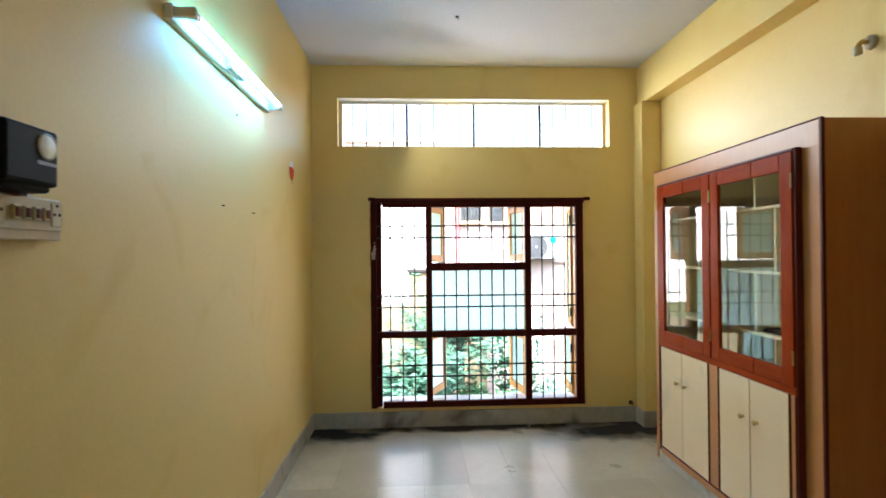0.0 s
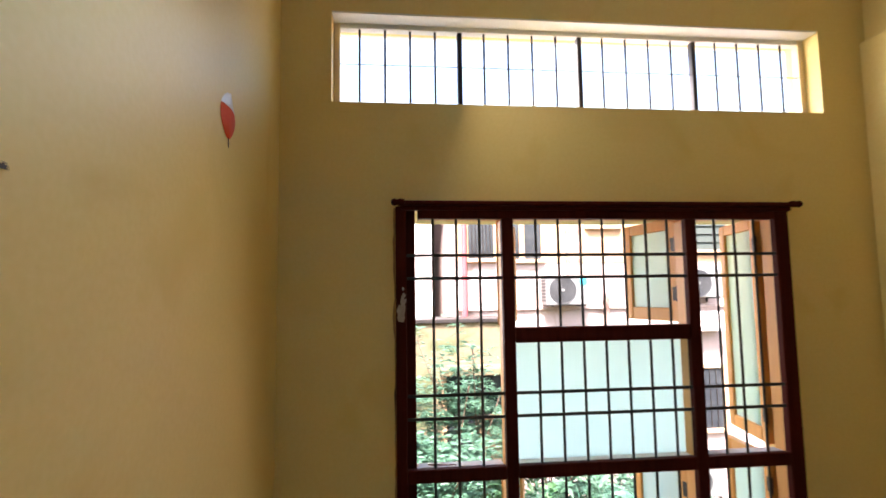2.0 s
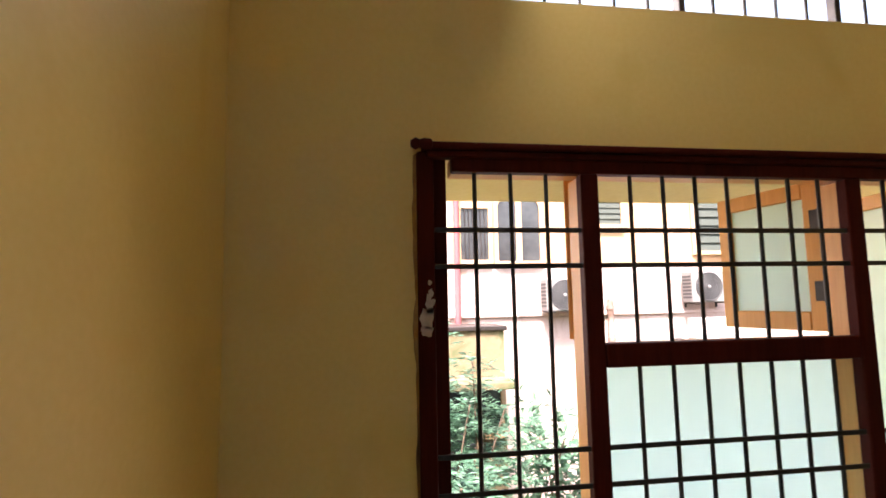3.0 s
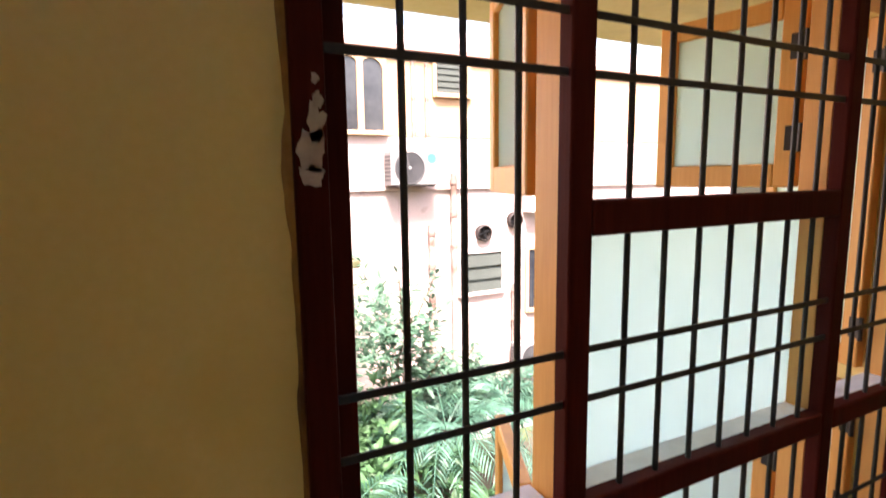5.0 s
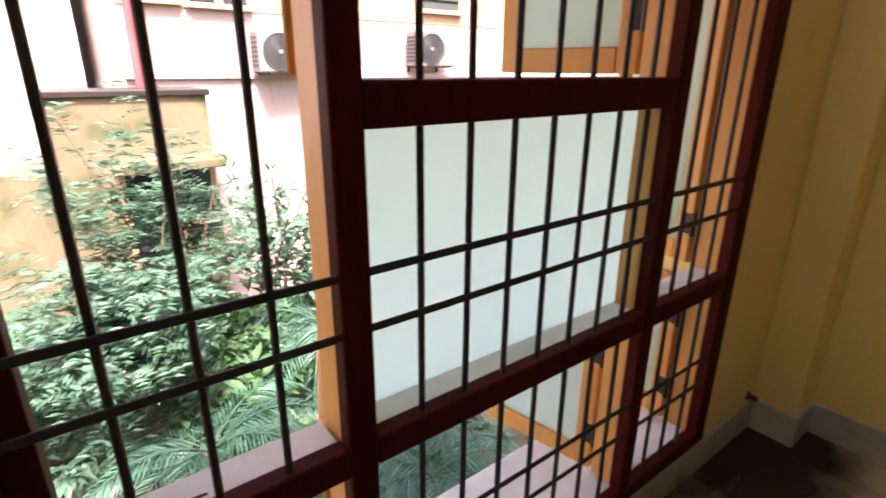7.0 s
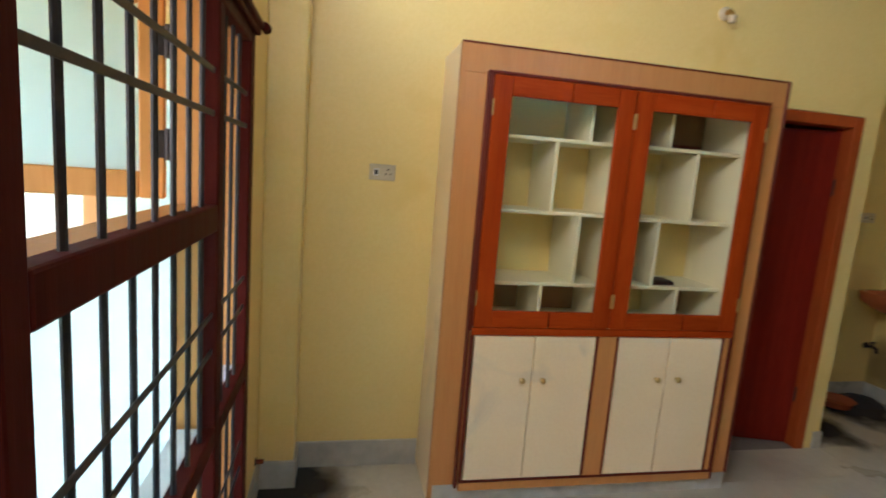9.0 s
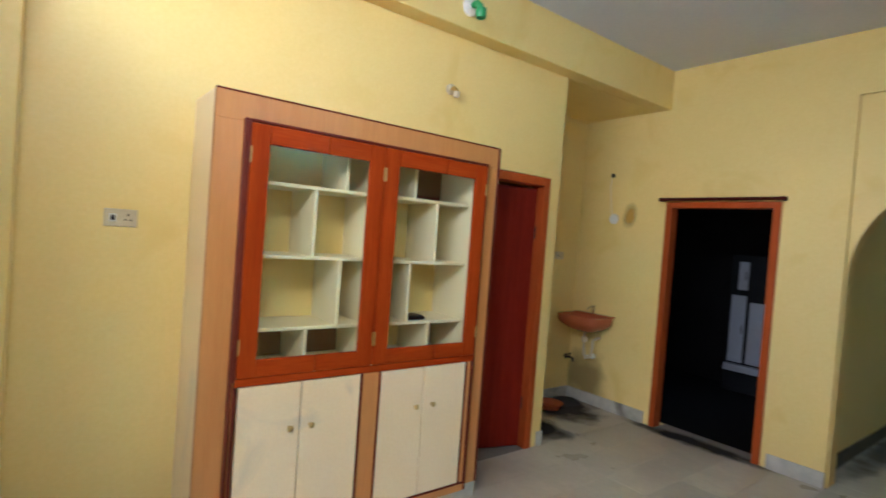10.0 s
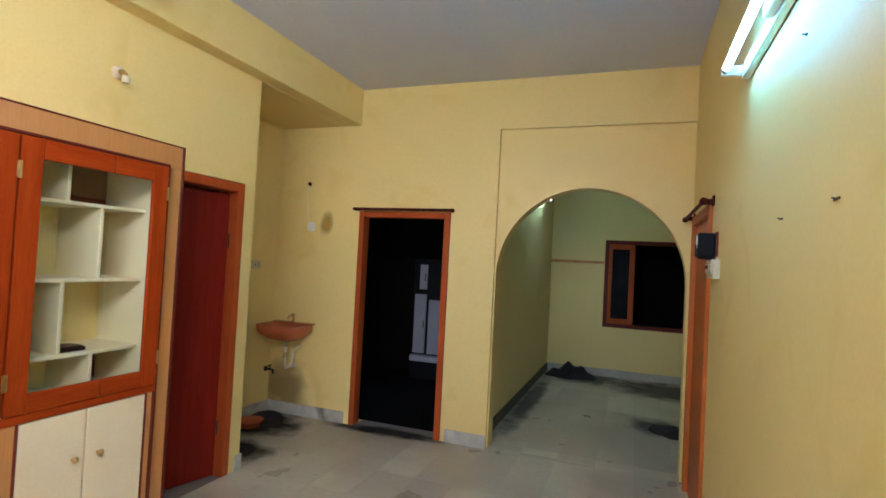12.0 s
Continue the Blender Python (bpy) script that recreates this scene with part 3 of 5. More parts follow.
for y in (DY0 + 0.004, DMID - 0.062, DMID + 0.047, DY1 - 0.004):
    part("bead", cuboid(DP - 0.010, DP + 0.004, y - 0.006, y + 0.006, 0.135, Z_MID - 0.022, 0.003), BEAD, cab, "dark red bead")
part("bead", cuboid(DP - 0.010, DP + 0.004, DY0, DY1, 0.130, 0.142, 0.003), BEAD, cab)
part("bead", cuboid(DP - 0.010, DP + 0.004, DY0, DY1, Z_TOP - 0.002, Z_TOP + 0.012, 0.003), BEAD, cab)
part("bead", cuboid(DP - 0.010, DP + 0.004, DY1 - 0.002, DY1 + 0.010, Z_MID, Z_TOP, 0.003), BEAD, cab)


def cupboard_door(y0, y1, knob_y):
    d = part("cupboard_door", cuboid(DP - 0.006, DP + 0.012, y0, y1, 0.144, Z_MID - 0.026, 0.002), CREAM, cab, "cream laminate cupboard door")
    part("knob", spun([(0.008, 0.0), (0.006, 0.004), (0.0055, 0.012), (0.013, 0.016), (0.015, 0.022), (0.011, 0.027), (0.004, 0.029)], (DP - 0.006, knob_y, 0.66), 16, '-X'), BRASS, d, "round brass knob", True)


cupboard_door(-1.282, DY1 - 0.020, -1.232)
cupboard_door(DMID + 0.055, -1.288, -1.338)
cupboard_door(-2.005, DMID - 0.070, -1.955)
cupboard_door(DY0 + 0.055, -2.011, -2.072)
part("outer_stile", cuboid(DP - 0.004, DP + 0.014, DY0 + 0.011, DY0 + 0.043, 0.143, Z_MID - 0.023, 0.003), LAMINATE, cab)
part("bead", cuboid(DP - 0.010, DP + 0.004, DY0 + 0.043, DY0 + 0.054, 0.143, Z_MID - 0.023, 0.003), BEAD, cab, "dark red bead")


def glazed_leaf(y_out, y_in):
    """One glazed leaf: stile on its hinge side, rails, and a pane whose free edge meets its neighbour."""
    s = 1 if y_in > y_out else -1
    x0, x1, za, zb = DP - 0.014, DP + 0.008, Z_MID + 0.018, Z_TOP - 0.004
    leaf = part("glazed_door", cuboid(x0, x1, y_out, y_out + s * 0.085, za, zb, 0.004, 2), REDWOOD, cab, "polished red-brown glazed door")
    part("rail", cuboid(x0, x1, y_out + s * 0.085, y_in, zb - 0.085, zb, 0.004, 2), REDFLAT, leaf)
    part("rail", cuboid(x0, x1, y_out + s * 0.085, y_in, za, za + 0.080, 0.004, 2), REDFLAT, leaf)
    part("pane", cuboid(DP - 0.004, DP - 0.0005, y_out + s * 0.080, y_in - s * 0.001, za + 0.076, zb - 0.081), GLASS, leaf, "clear glass").visible_shadow = False
    for z in (za + 0.14, zb - 0.14):
        part("hinge", merge(rod((x0 - 0.003, y_out, z - 0.035), (x0 - 0.003, y_out, z + 0.035), 0.004, 8), cuboid(x0 - 0.002, x0, y_out, y_out + s * 0.006, z - 0.03, z + 0.03)), BRASS, leaf, "brass hinge")


glazed_leaf(DY1 - 0.004, -1.336)
glazed_leaf(DMID + 0.004, -1.340)
glazed_leaf(DMID - 0.004, -2.055)
glazed_leaf(DY0 + 0.004, -2.059)
SX0, SX1 = CX + 0.06, WALL_X - 0.012
for y in (CY1 - 0.10, DMID, CY0 + 0.160):
    part("divider", cuboid(CX + 0.018, SX1, y - 0.009, y + 0.009, Z_MID + 0.012, CTOP - 0.02), SHELF, cab)
for y0, y1, sh in ((DMID + 0.009, CY1 - 0.109, (1.11, 1.46, 1.805)), (CY0 + 0.169, DMID - 0.009, (1.11, 1.455, 1.81))):
    for z in sh:
        part("shelf", cuboid(SX0, SX1, y0, y1, z - 0.009, z + 0.009, 0.002), SHELF, cab)
for y, z0, z1 in ((-1.50, 1.814, 2.16), (-1.335, 1.469, 1.796), (-1.49, 1.119, 1.451), (-1.325, 0.912, 1.101), (-1.925, 1.819, 2.16), (-2.09, 1.464, 1.801), (-1.925, 1.119, 1.446), (-2.08, 0.912, 1.101)):
    part("partition", cuboid(SX0, SX1, y - 0.009, y + 0.009, z0, z1, 0.002), SHELF, cab)
# dark boards close the backs of five compartments
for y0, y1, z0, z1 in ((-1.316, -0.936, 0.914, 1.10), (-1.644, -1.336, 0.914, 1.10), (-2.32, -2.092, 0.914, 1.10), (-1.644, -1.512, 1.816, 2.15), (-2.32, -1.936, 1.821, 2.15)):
    part("back_board", cuboid(WALL_X - 0.020, WALL_X - 0.0125, y0, y1, z0, z1), BEAD, cab, "dark back board")
gadget = thing("black_gadget", (2.93, -2.0, 1.119), "small black case lying on a cabinet shelf", "case")
part("case", cuboid(2.87, 2.98, -2.075, -1.940, 1.1195, 1.138, 0.006, 2), BLACK, gadget)
part("lid", cuboid(2.877, 2.973, -2.066, -1.949, 1.138, 1.144, 0.003), IRON, gadget, "dull grey lid")


# ---- doors ----
def door_frame(owner, axis, a0, a1, u0, u1, top, w, material, name="frame"):
    for n, (s0, s1, z0, z1) in (("jamb", (u0, u0 + w, 0.0, top)), ("jamb", (u1 - w, u1, 0.0, top)), ("head", (u0 + w, u1 - w, top - w, top))):
        b = (a0, a1, s0, s1, z0, z1) if axis == 'x' else (s0, s1, a0, a1, z0, z1)
        part(n, cuboid(*b, 0.005, 2), material, owner)


door1 = thing("door_1", (3.2, -2.97, 0.0), "dark red painted door standing ajar in a red-brown frame", "door")
tagged(door1, kind="structure")
door_frame(door1, 'x', WALL_X - 0.012, WALL_X + 0.10, -3.395, -2.535, 2.125, 0.065, DOORFRAME)
leaf1 = part("door_leaf", cuboid(0, 0.035, 0, 0.74, 0.008, 2.045, 0.003), DOORRED, door1, "dark red door leaf")
leaf1.matrix_parent_inverse = Matrix.Translation(door1.location).inverted() @ Matrix.Translation((WALL_X + 0.062, -3.33, 0)) @ Matrix.Rotation(radians(-16), 4, 'Z')
for z in (0.35, 1.7):
    part("hinge", rod((-0.006, -0.004, z - 0.05), (-0.006, -0.004, z + 0.05), 0.007, 8), IRON, leaf1)

door2 = thing("door_2", (2.5, BACK_Y, 0.0), "orange-brown door frame standing open to a dark room", "doorway")
tagged(door2, kind="structure")
door_frame(door2, 'y', BACK_Y - 0.10, BACK_Y + 0.014, 2.035, 2.98, 2.085, 0.055, DOORFRAME)
part("curtain_rod", merge(rod((1.99, BACK_Y + 0.05, 2.105), (3.03, BACK_Y + 0.05, 2.105), 0.014, 10), cuboid(2.0, 2.02, BACK_Y, BACK_Y + 0.06, 2.09, 2.12), cuboid(3.0, 3.02, BACK_Y, BACK_Y + 0.06, 2.09, 2.12)), FRAME, door2, "dark curtain rod", True)
structure("doorsill", cuboid(2.09, 2.925, BACK_Y - 0.2, BACK_Y - 0.002, -0.004, 0.002, 0.002), GROUT, "dark grimy threshold in the doorway")

door3 = thing("door_3", (0.0, -4.24, 0.0), "closed orange-brown wooden door with a dark frame", "door")
tagged(door3, kind="structure")
door_frame(door3, 'x', -0.09, 0.022, -4.735, -3.745, 2.065, 0.06, DOORORANGE)
leaf3 = part("door_leaf", cuboid(-0.05, -0.012, -4.674, -3.806, 0.006, 2.003, 0.004), DOORORANGE, door3, "orange-brown flush door leaf")
part("bolt", merge(rod((0.0, -3.87, 1.0), (0.0, -3.87, 1.16), 0.006, 8), cuboid(-0.012, 0.004, -3.885, -3.855, 1.02, 1.10)), IRON, leaf3)
rail3 = thing("curtain_rod", (0.04, -4.24, 2.05), "dark wooden curtain rod on brackets above a door", "curtain rod")
part("pole", spun([(0.010, -0.60), (0.022, -0.585), (0.022, -0.56), (0.012, -0.55), (0.012, 0.55), (0.022, 0.56), (0.022, 0.585), (0.010, 0.60)], (0.062, -4.24, 2.062), 12, 'Y'), FRAME, rail3, smooth=True)
for y in (-3.70, -4.72):
    part("bracket", merge(cuboid(0.0, 0.012, y - 0.025, y + 0.025, 2.040, 2.10, 0.003), cuboid(0.012, 0.07, y - 0.012, y + 0.012, 2.046, 2.080, 0.004)), FRAME, rail3)


# ---- tube lights ----
def tube_light(base, x_wall, side, y0, y1, z, label, lit=None):
    t = thing("tube_light", base, label, "tube light", "tube lights")
    s = side
    part("batten", cuboid(x_wall, x_wall + s * 0.032, y0 - 0.02, y1 + 0.02, z - 0.032, z + 0.032, 0.006, 2), WHITE, t)
    part("ballast", cuboid(x_wall + s * 0.032, x_wall + s * 0.065, (y0 + y1) / 2 - 0.11, (y0 + y1) / 2 + 0.09, z - 0.022, z + 0.022, 0.005), WHITE, t)
    tx = x_wall + s * 0.098
    for y in (y0, y1):
        part("holder", cuboid(x_wall + s * 0.03, x_wall + s * 0.115, y - 0.014, y + 0.014, z - 0.020, z + 0.020, 0.006, 2), WHITE, t)
    part("tube", rod((tx, y0 + 0.015, z), (tx, y1 - 0.015, z), 0.0155, 16), lit or TUBE, t, "lit fluorescent tube", True)
    for y in (y0 + 0.03, y1 - 0.03):
        part("cap", rod((tx, y - 0.016, z), (tx, y + 0.016, z), 0.0162, 16), CHROME, t, smooth=True)


tube_light((0.0, -2.15, 2.495), 0.0, 1, -2.75, -1.48, 2.495, "lit white tube light on a batten on the cream wall")
tube_light((FAR_X, -7.2, 2.6), FAR_X, -1, -7.83, -6.6, 2.6, "lit white tube light on the tinted cream wall", FAR_TUBE)


# ---- outside: ground, overhangs, houses, plants ----
PINK = surf("pale_pink_render", (0.42, 0.325, 0.297), (0.47, 0.37, 0.34), rough=0.85, grain=30, blotch=0.6, bump=0.06, dirt=(0.33, 0.24, 0.20), dirt_at=0.58)
PEACH = surf("peach_render", (0.40, 0.25, 0.14), (0.46, 0.30, 0.18), rough=0.85, grain=30, blotch=0.8, bump=0.06)
MOSS = surf("mossy_beige_render", (0.155, 0.115, 0.065), (0.20, 0.15, 0.088), rough=0.9, grain=20, blotch=2.2, bump=0.08, dirt=(0.075, 0.085, 0.035), dirt_at=0.48)
EARTH = surf("garden_soil", (0.045, 0.038, 0.025), (0.08, 0.065, 0.042), rough=0.95, grain=18, blotch=0.8, bump=0.15, dirt=(0.06, 0.10, 0.03), dirt_at=0.5)
DARKPANE = surf("dark_window_glass", (0.02, 0.022, 0.028), (0.05, 0.055, 0.06), rough=0.15, grain=5)
GREYLOUVRE = surf("grey_louvre_glass", (0.045, 0.055, 0.048), (0.062, 0.072, 0.063), rough=0.65, spec=0.15)
SOFFITPAINT = surf("yellow_soffit_paint", (0.66, 0.52, 0.20), (0.74, 0.60, 0.27), rough=0.8, blotch=2, dirt=(0.5, 0.4, 0.2), dirt_at=0.64)
PIPE = surf("dirty_pink_pipe_paint", (0.27, 0.19, 0.16), (0.36, 0.27, 0.24), rough=0.7, grain=20, blotch=5, dirt=(0.12, 0.07, 0.05), dirt_at=0.55)
JOINT = surf("rusty_pipe_joint", (0.16, 0.10, 0.08), (0.25, 0.17, 0.14), rough=0.8)
BROWNPLASTIC = surf("red_brown_downpipe", (0.36, 0.06, 0.07), (0.44, 0.09, 0.09), rough=0.5)
BLUE = surf("cyan_sticker", (0.02, 0.45, 0.70), (0.03, 0.52, 0.78), rough=0.4)
PALESOFFIT = surf("pale_soffit_paint", (0.82, 0.80, 0.74), (0.86, 0.84, 0.79), rough=0.8, blotch=2)
structure("ground", cuboid(-60, 60, 0.5, 140, -3.6, -3.35), EARTH, "damp garden soil below the window")
structure("overhang_low", cuboid(-0.3, 3.6, 0.23, 0.97, 2.105, 2.20, 0.006), SOFFITPAINT, "yellow painted concrete sunshade over the window")
structure("overhang_high", cuboid(-0.3, 3.6, 0.23, 0.38, 3.06, 3.16, 0.006), PALESOFFIT, "yellow painted concrete sunshade over the high window")

# unseen sheet, added to bounce whiter light onto the upper soffit
structure("sunshade_top", cuboid(-0.3, 3.6, 0.235, 0.965, 2.2005, 2.208), LEDGE, "added unseen pale sheet that bounces light off the low sunshade")


def house_window(owner, x0, x1, z0, z1, y, arched=False, slats=0, frame_mat=None, bars=0):
    """A window on a facade that faces -y: surround, dark pane, and louvres or bars."""
    fm = frame_mat or PEACH
    w = part("window", merge(cuboid(x0 - 0.07, x0, y - 0.05, y, z0 - 0.07, z1 + 0.07, 0.005), cuboid(x1, x1 + 0.07, y - 0.05, y, z0 - 0.07, z1 + 0.07, 0.005), cuboid(x0, x1, y - 0.05, y, z1, z1 + 0.07, 0.005), cuboid(x0 - 0.03, x1 + 0.03, y - 0.09, y, z0 - 0.07, z0, 0.005)), fm, owner)
    part("pane", cuboid(x0, x1, y - 0.012, y - 0.004, z0, z1), DARKPANE, w, "dark glass")
    if arched:
        for k in range(2):
            xa = x0 + (x1 - x0) * k / 2
            xb = xa + (x1 - x0) / 2
            r = (xb - xa) / 2
            pts = [(xa, z1), (xa, z1 - r)] + [((xa + xb) / 2 - r * math.cos(math.pi * j / 12), z1 - r + r * 0.95 * math.sin(math.pi * j / 12)) for j in range(1, 12)] + [(xb, z1 - r), (xb, z1)]
            bm = bmesh.new()
            f = bm.faces.new([bm.verts.new((px, y - 0.04, pz)) for px, pz in pts])
            for v in bmesh.ops.extrude_face_region(bm, geom=[f])["geom"]:
                if isinstance(v, bmesh.types.BMVert):
                    v.co.y = y - 0.013
            part("spandrel", bm, fm, w)
        part("mullion", cuboid((x0 + x1) / 2 - 0.05, (x0 + x1) / 2 + 0.05, y - 0.045, y - 0.012, z0, z1), fm, w)
    for k in range(slats):
        z = z0 + (z1 - z0) * (k + 0.5) / slats
        bm = cuboid(x0 + 0.01, x1 - 0.01, -0.004, 0.004, -(z1 - z0) / slats * 0.55, (z1 - z0) / slats * 0.55)
        bm.transform(Matrix.Translation((0, y - 0.035, z)) @ Matrix.Rotation(radians(-12), 4, 'X'))
        part("slat", bm, GREYLOUVRE, w)
    for k in range(bars):
        x = x0 + (x1 - x0) * (k + 1) / (bars + 1)
        part("bar", rod((x, y - 0.05, z0), (x, y - 0.05, z1), 0.008, 6), IRON, w)
    return w


HY = 7.2
PALERED = surf("faded_red_slab", (0.42, 0.25, 0.20), (0.50, 0.32, 0.26), rough=0.8)
house = thing("apartment_building", (4.0, HY, -3.35), "pale pink rendered apartment building with windows and pipes", "building")
part("wall", cuboid(1.75, 12.0, HY, 13.0, -3.4, 3.55), PINK, house)
part("storey_band", cuboid(1.70, 12.05, HY - 0.06, HY, 1.34, 1.41, 0.01), PINK, house)
part("upper_wall", cuboid(1.76, 12.0, HY - 0.012, HY, 2.22, 3.54), PEACH, house, "peach painted upper wall")
part("roof", cuboid(1.6, 12.2, HY - 0.13, 13.1, 3.54, 3.62, 0.01), PALERED, house, "faded red roof slab edge")
part("parapet", cuboid(1.7, 12.0, HY - 0.1, 13.0, 3.62, 3.90), LEDGE, house)
house_window(house, 2.62, 3.36, 2.29, 3.40, HY - 0.012, arched=True)
house_window(house, 1.97, 2.45, 2.31, 3.20, HY - 0.012, bars=6)
house_window(house, 4.30, 4.88, 2.93, 3.44, HY - 0.012, slats=5)
house_window(house, 4.72, 5.58, -0.49, 0.20, HY, slats=3, frame_mat=PINK)
house_window(house, 6.19, 6.85, -0.95, 0.18, HY, frame_mat=PEACH, bars=4)
house_window(house, 6.3, 7.1, 2.45, 3.4, HY - 0.012, slats=6)
house_window(house, 8.4, 9.4, -0.8, 0.3, HY, slats=6, frame_mat=PINK)
for cx, cz in ((5.19, 0.56), (5.86, 0.76)):
    f = part("exhaust_fan", spun([(0.15, 0.0), (0.15, 0.10), (0.13, 0.11), (0.115, 0.02), (0.05, 0.015)], (cx, HY, cz), 20, '-Y'), IRON, house, "round dark exhaust opening", True)
    for k in range(4):
        a = radians(90 * k + 20)
        part("blade", rod((cx, HY - 0.05, cz), (cx + 0.11 * math.cos(a), HY - 0.06, cz + 0.11 * math.sin(a)), 0.012, 6, 0.03), BLACK, f)
for px, z0, z1 in ((4.58, -3.3, 1.62), (4.15, -3.3, 0.76), (5.84, -3.3, -0.42), (4.10, 1.6, 3.5), (3.86, 2.0, 3.5)):
    d = part("downpipe", rod((px, HY - 0.08, z0), (px, HY - 0.08, z1), 0.055 if z0 < 0 else 0.025, 10), PIPE, house, "dirty painted drain pipe", True)
    for k in range(3):
        z = z1 - 0.15 - k * 0.55
        part("collar", rod((px, HY - 0.08, z - 0.03), (px, HY - 0.08, z + 0.03), 0.072 if z0 < 0 else 0.034, 10), JOINT, d, smooth=True)
part("vent_box", merge(cuboid(6.06, 6.86, HY - 0.30, HY, 0.90, 1.26, 0.012, 2), cuboid(6.12, 6.80, HY - 0.315, HY - 0.30, 0.95, 1.21, 0.006)), LEDGE, house, "pale box projecting below a cooling unit")
part("downpipe", rod((1.88, HY - 0.12, -3.3), (1.88, HY - 0.12, 3.5), 0.05, 10), BROWNPLASTIC, house, "red-brown downpipe", True)


def air_conditioner(x, z, sticker=True):
    ac = thing("air_conditioner", (x, HY - 0.2, z - 0.27), "white outdoor air conditioner unit with a grey fan grille", "air conditioner", "air conditioners")
    y0, y1 = HY - 0.42, HY - 0.10
    part("casing", cuboid(x - 0.41, x + 0.41, y0, y1, z - 0.27, z + 0.27, 0.02, 2), CASING, ac)
    g = part("fan_grille", spun([(0.252, 0.0), (0.252, 0.012), (0.24, 0.016), (0.232, 0.006), (0.01, 0.005)], (x - 0.10, y0, z), 28, '-Y'), DARKGREY, ac, "dark grey round fan grille", True)
    for k in range(5):
        r = 0.06 + k * 0.036
        part("ring", pipe([(x - 0.10 + r * math.cos(0.2618 * j), y0 - 0.012, z + r * math.sin(0.2618 * j)) for j in range(25)], 0.004, 5), DARKGREY, g)
    part("hub", spun([(0.028, 0.004), (0.028, 0.02), (0.02, 0.024)], (x - 0.10, y0, z), 16, '-Y'), CASING, g, "white hub", True)
    for k in range(7):
        part("side_louvre", cuboid(x - 0.418, x - 0.409, y0 + 0.04, y1 - 0.04, z - 0.20 + k * 0.06, z - 0.165 + k * 0.06), DARKGREY, ac)
    part("casing_seam", cuboid(x + 0.165, x + 0.171, y0 - 0.002, y0 + 0.01, z - 0.255, z + 0.255), DARKGREY, ac)
    if sticker:
        part("sticker", spun([(0.075, 0.0), (0.075, 0.003)], (x + 0.28, y0 - 0.0005, z + 0.15), 20, '-Y'), BLUE, ac, "round cyan sticker")
    for dx in (-0.3, 0.3):
        part("bracket", merge(cuboid(x + dx - 0.02, x + dx + 0.02, y0 - 0.02, HY - 0.001, z - 0.29, z - 0.27), cuboid(x + dx - 0.015, x + dx + 0.015, HY - 0.03, HY - 0.001, z - 0.36, z - 0.29)), IRON, ac)
    return ac


CASING = surf("weathered_white_casing", (0.17, 0.168, 0.16), (0.21, 0.205, 0.20), rough=0.5)
DARKGREY = surf("dark_grey_grille", (0.035, 0.035, 0.038), (0.05, 0.05, 0.05), rough=0.5)
air_conditioner(3.73, 1.70)
air_conditioner(6.34, 1.80, False)
air_conditioner(6.14, -1.78, False)

NY = 6.2
annex = thing("neighbour_house", (1.0, NY, -3.35), "low beige house with a mossy parapet and dark doorway", "house")
part("wall", cuboid(-6.0, 2.42, NY, 7.1, -3.4, 0.42), MOSS, annex)
part("upper_wall", cuboid(0.78, 2.42, NY + 0.004, 7.1, 0.42, 1.18), MOSS, annex)
part("parapet_coping", cuboid(0.74, 2.46, NY - 0.05, 7.1, 1.18, 1.25, 0.01), IRON, annex, "dark weathered coping")
part("canopy", cuboid(1.30, 2.42, NY - 0.55, NY, 0.40, 0.50, 0.01), MOSS, annex, "mossy concrete canopy")
house_window(annex, 2.02, 2.34, -0.30, 0.32, NY)
# stands for the dark doorway recess under the canopy, built from window parts
house_window(annex, 1.42, 1.94, -1.3, 0.32, NY)
structure("boundary_wall", merge(cuboid(-6, 3.2, 5.1, 5.22, -3.4, -2.2), cuboid(-6, 3.2, 5.06, 5.26, -2.2, -2.12, 0.01)), MOSS, "low weathered boundary wall behind the shrubs")
# made-up backdrop building, added so the glare behind the house renders white
block = thing("apartment_building", (-3.0, 9.5, -3.35), "added pale backdrop building that fills the glare behind the beige house", "building")
part("wall", cuboid(-10.0, 1.5, 9.5, 14.0, -3.4, 4.6), LEDGE, block)
part("roof", cuboid(-10.1, 1.6, 9.35, 14.1, 4.6, 4.7, 0.01), PALERED, block, "faded red roof slab edge")
fence = thing("garden_fence", (2.1, 4.4, -3.35), "thin dark iron fence among the shrubs", "fence")
for k in range(16):
    x = 1.0 + k * 0.14
    part("post", rod((x, 4.4, -3.35), (x, 4.4, -2.25), 0.012, 6), IRON, fence)
part("rail", rod((0.95, 4.4, -2.4), (3.15, 4.4, -2.4), 0.012, 6), IRON, fence)
part("rail", rod((0.95, 4.4, -3.1), (3.15, 4.4, -3.1), 0.012, 6), IRON, fence)


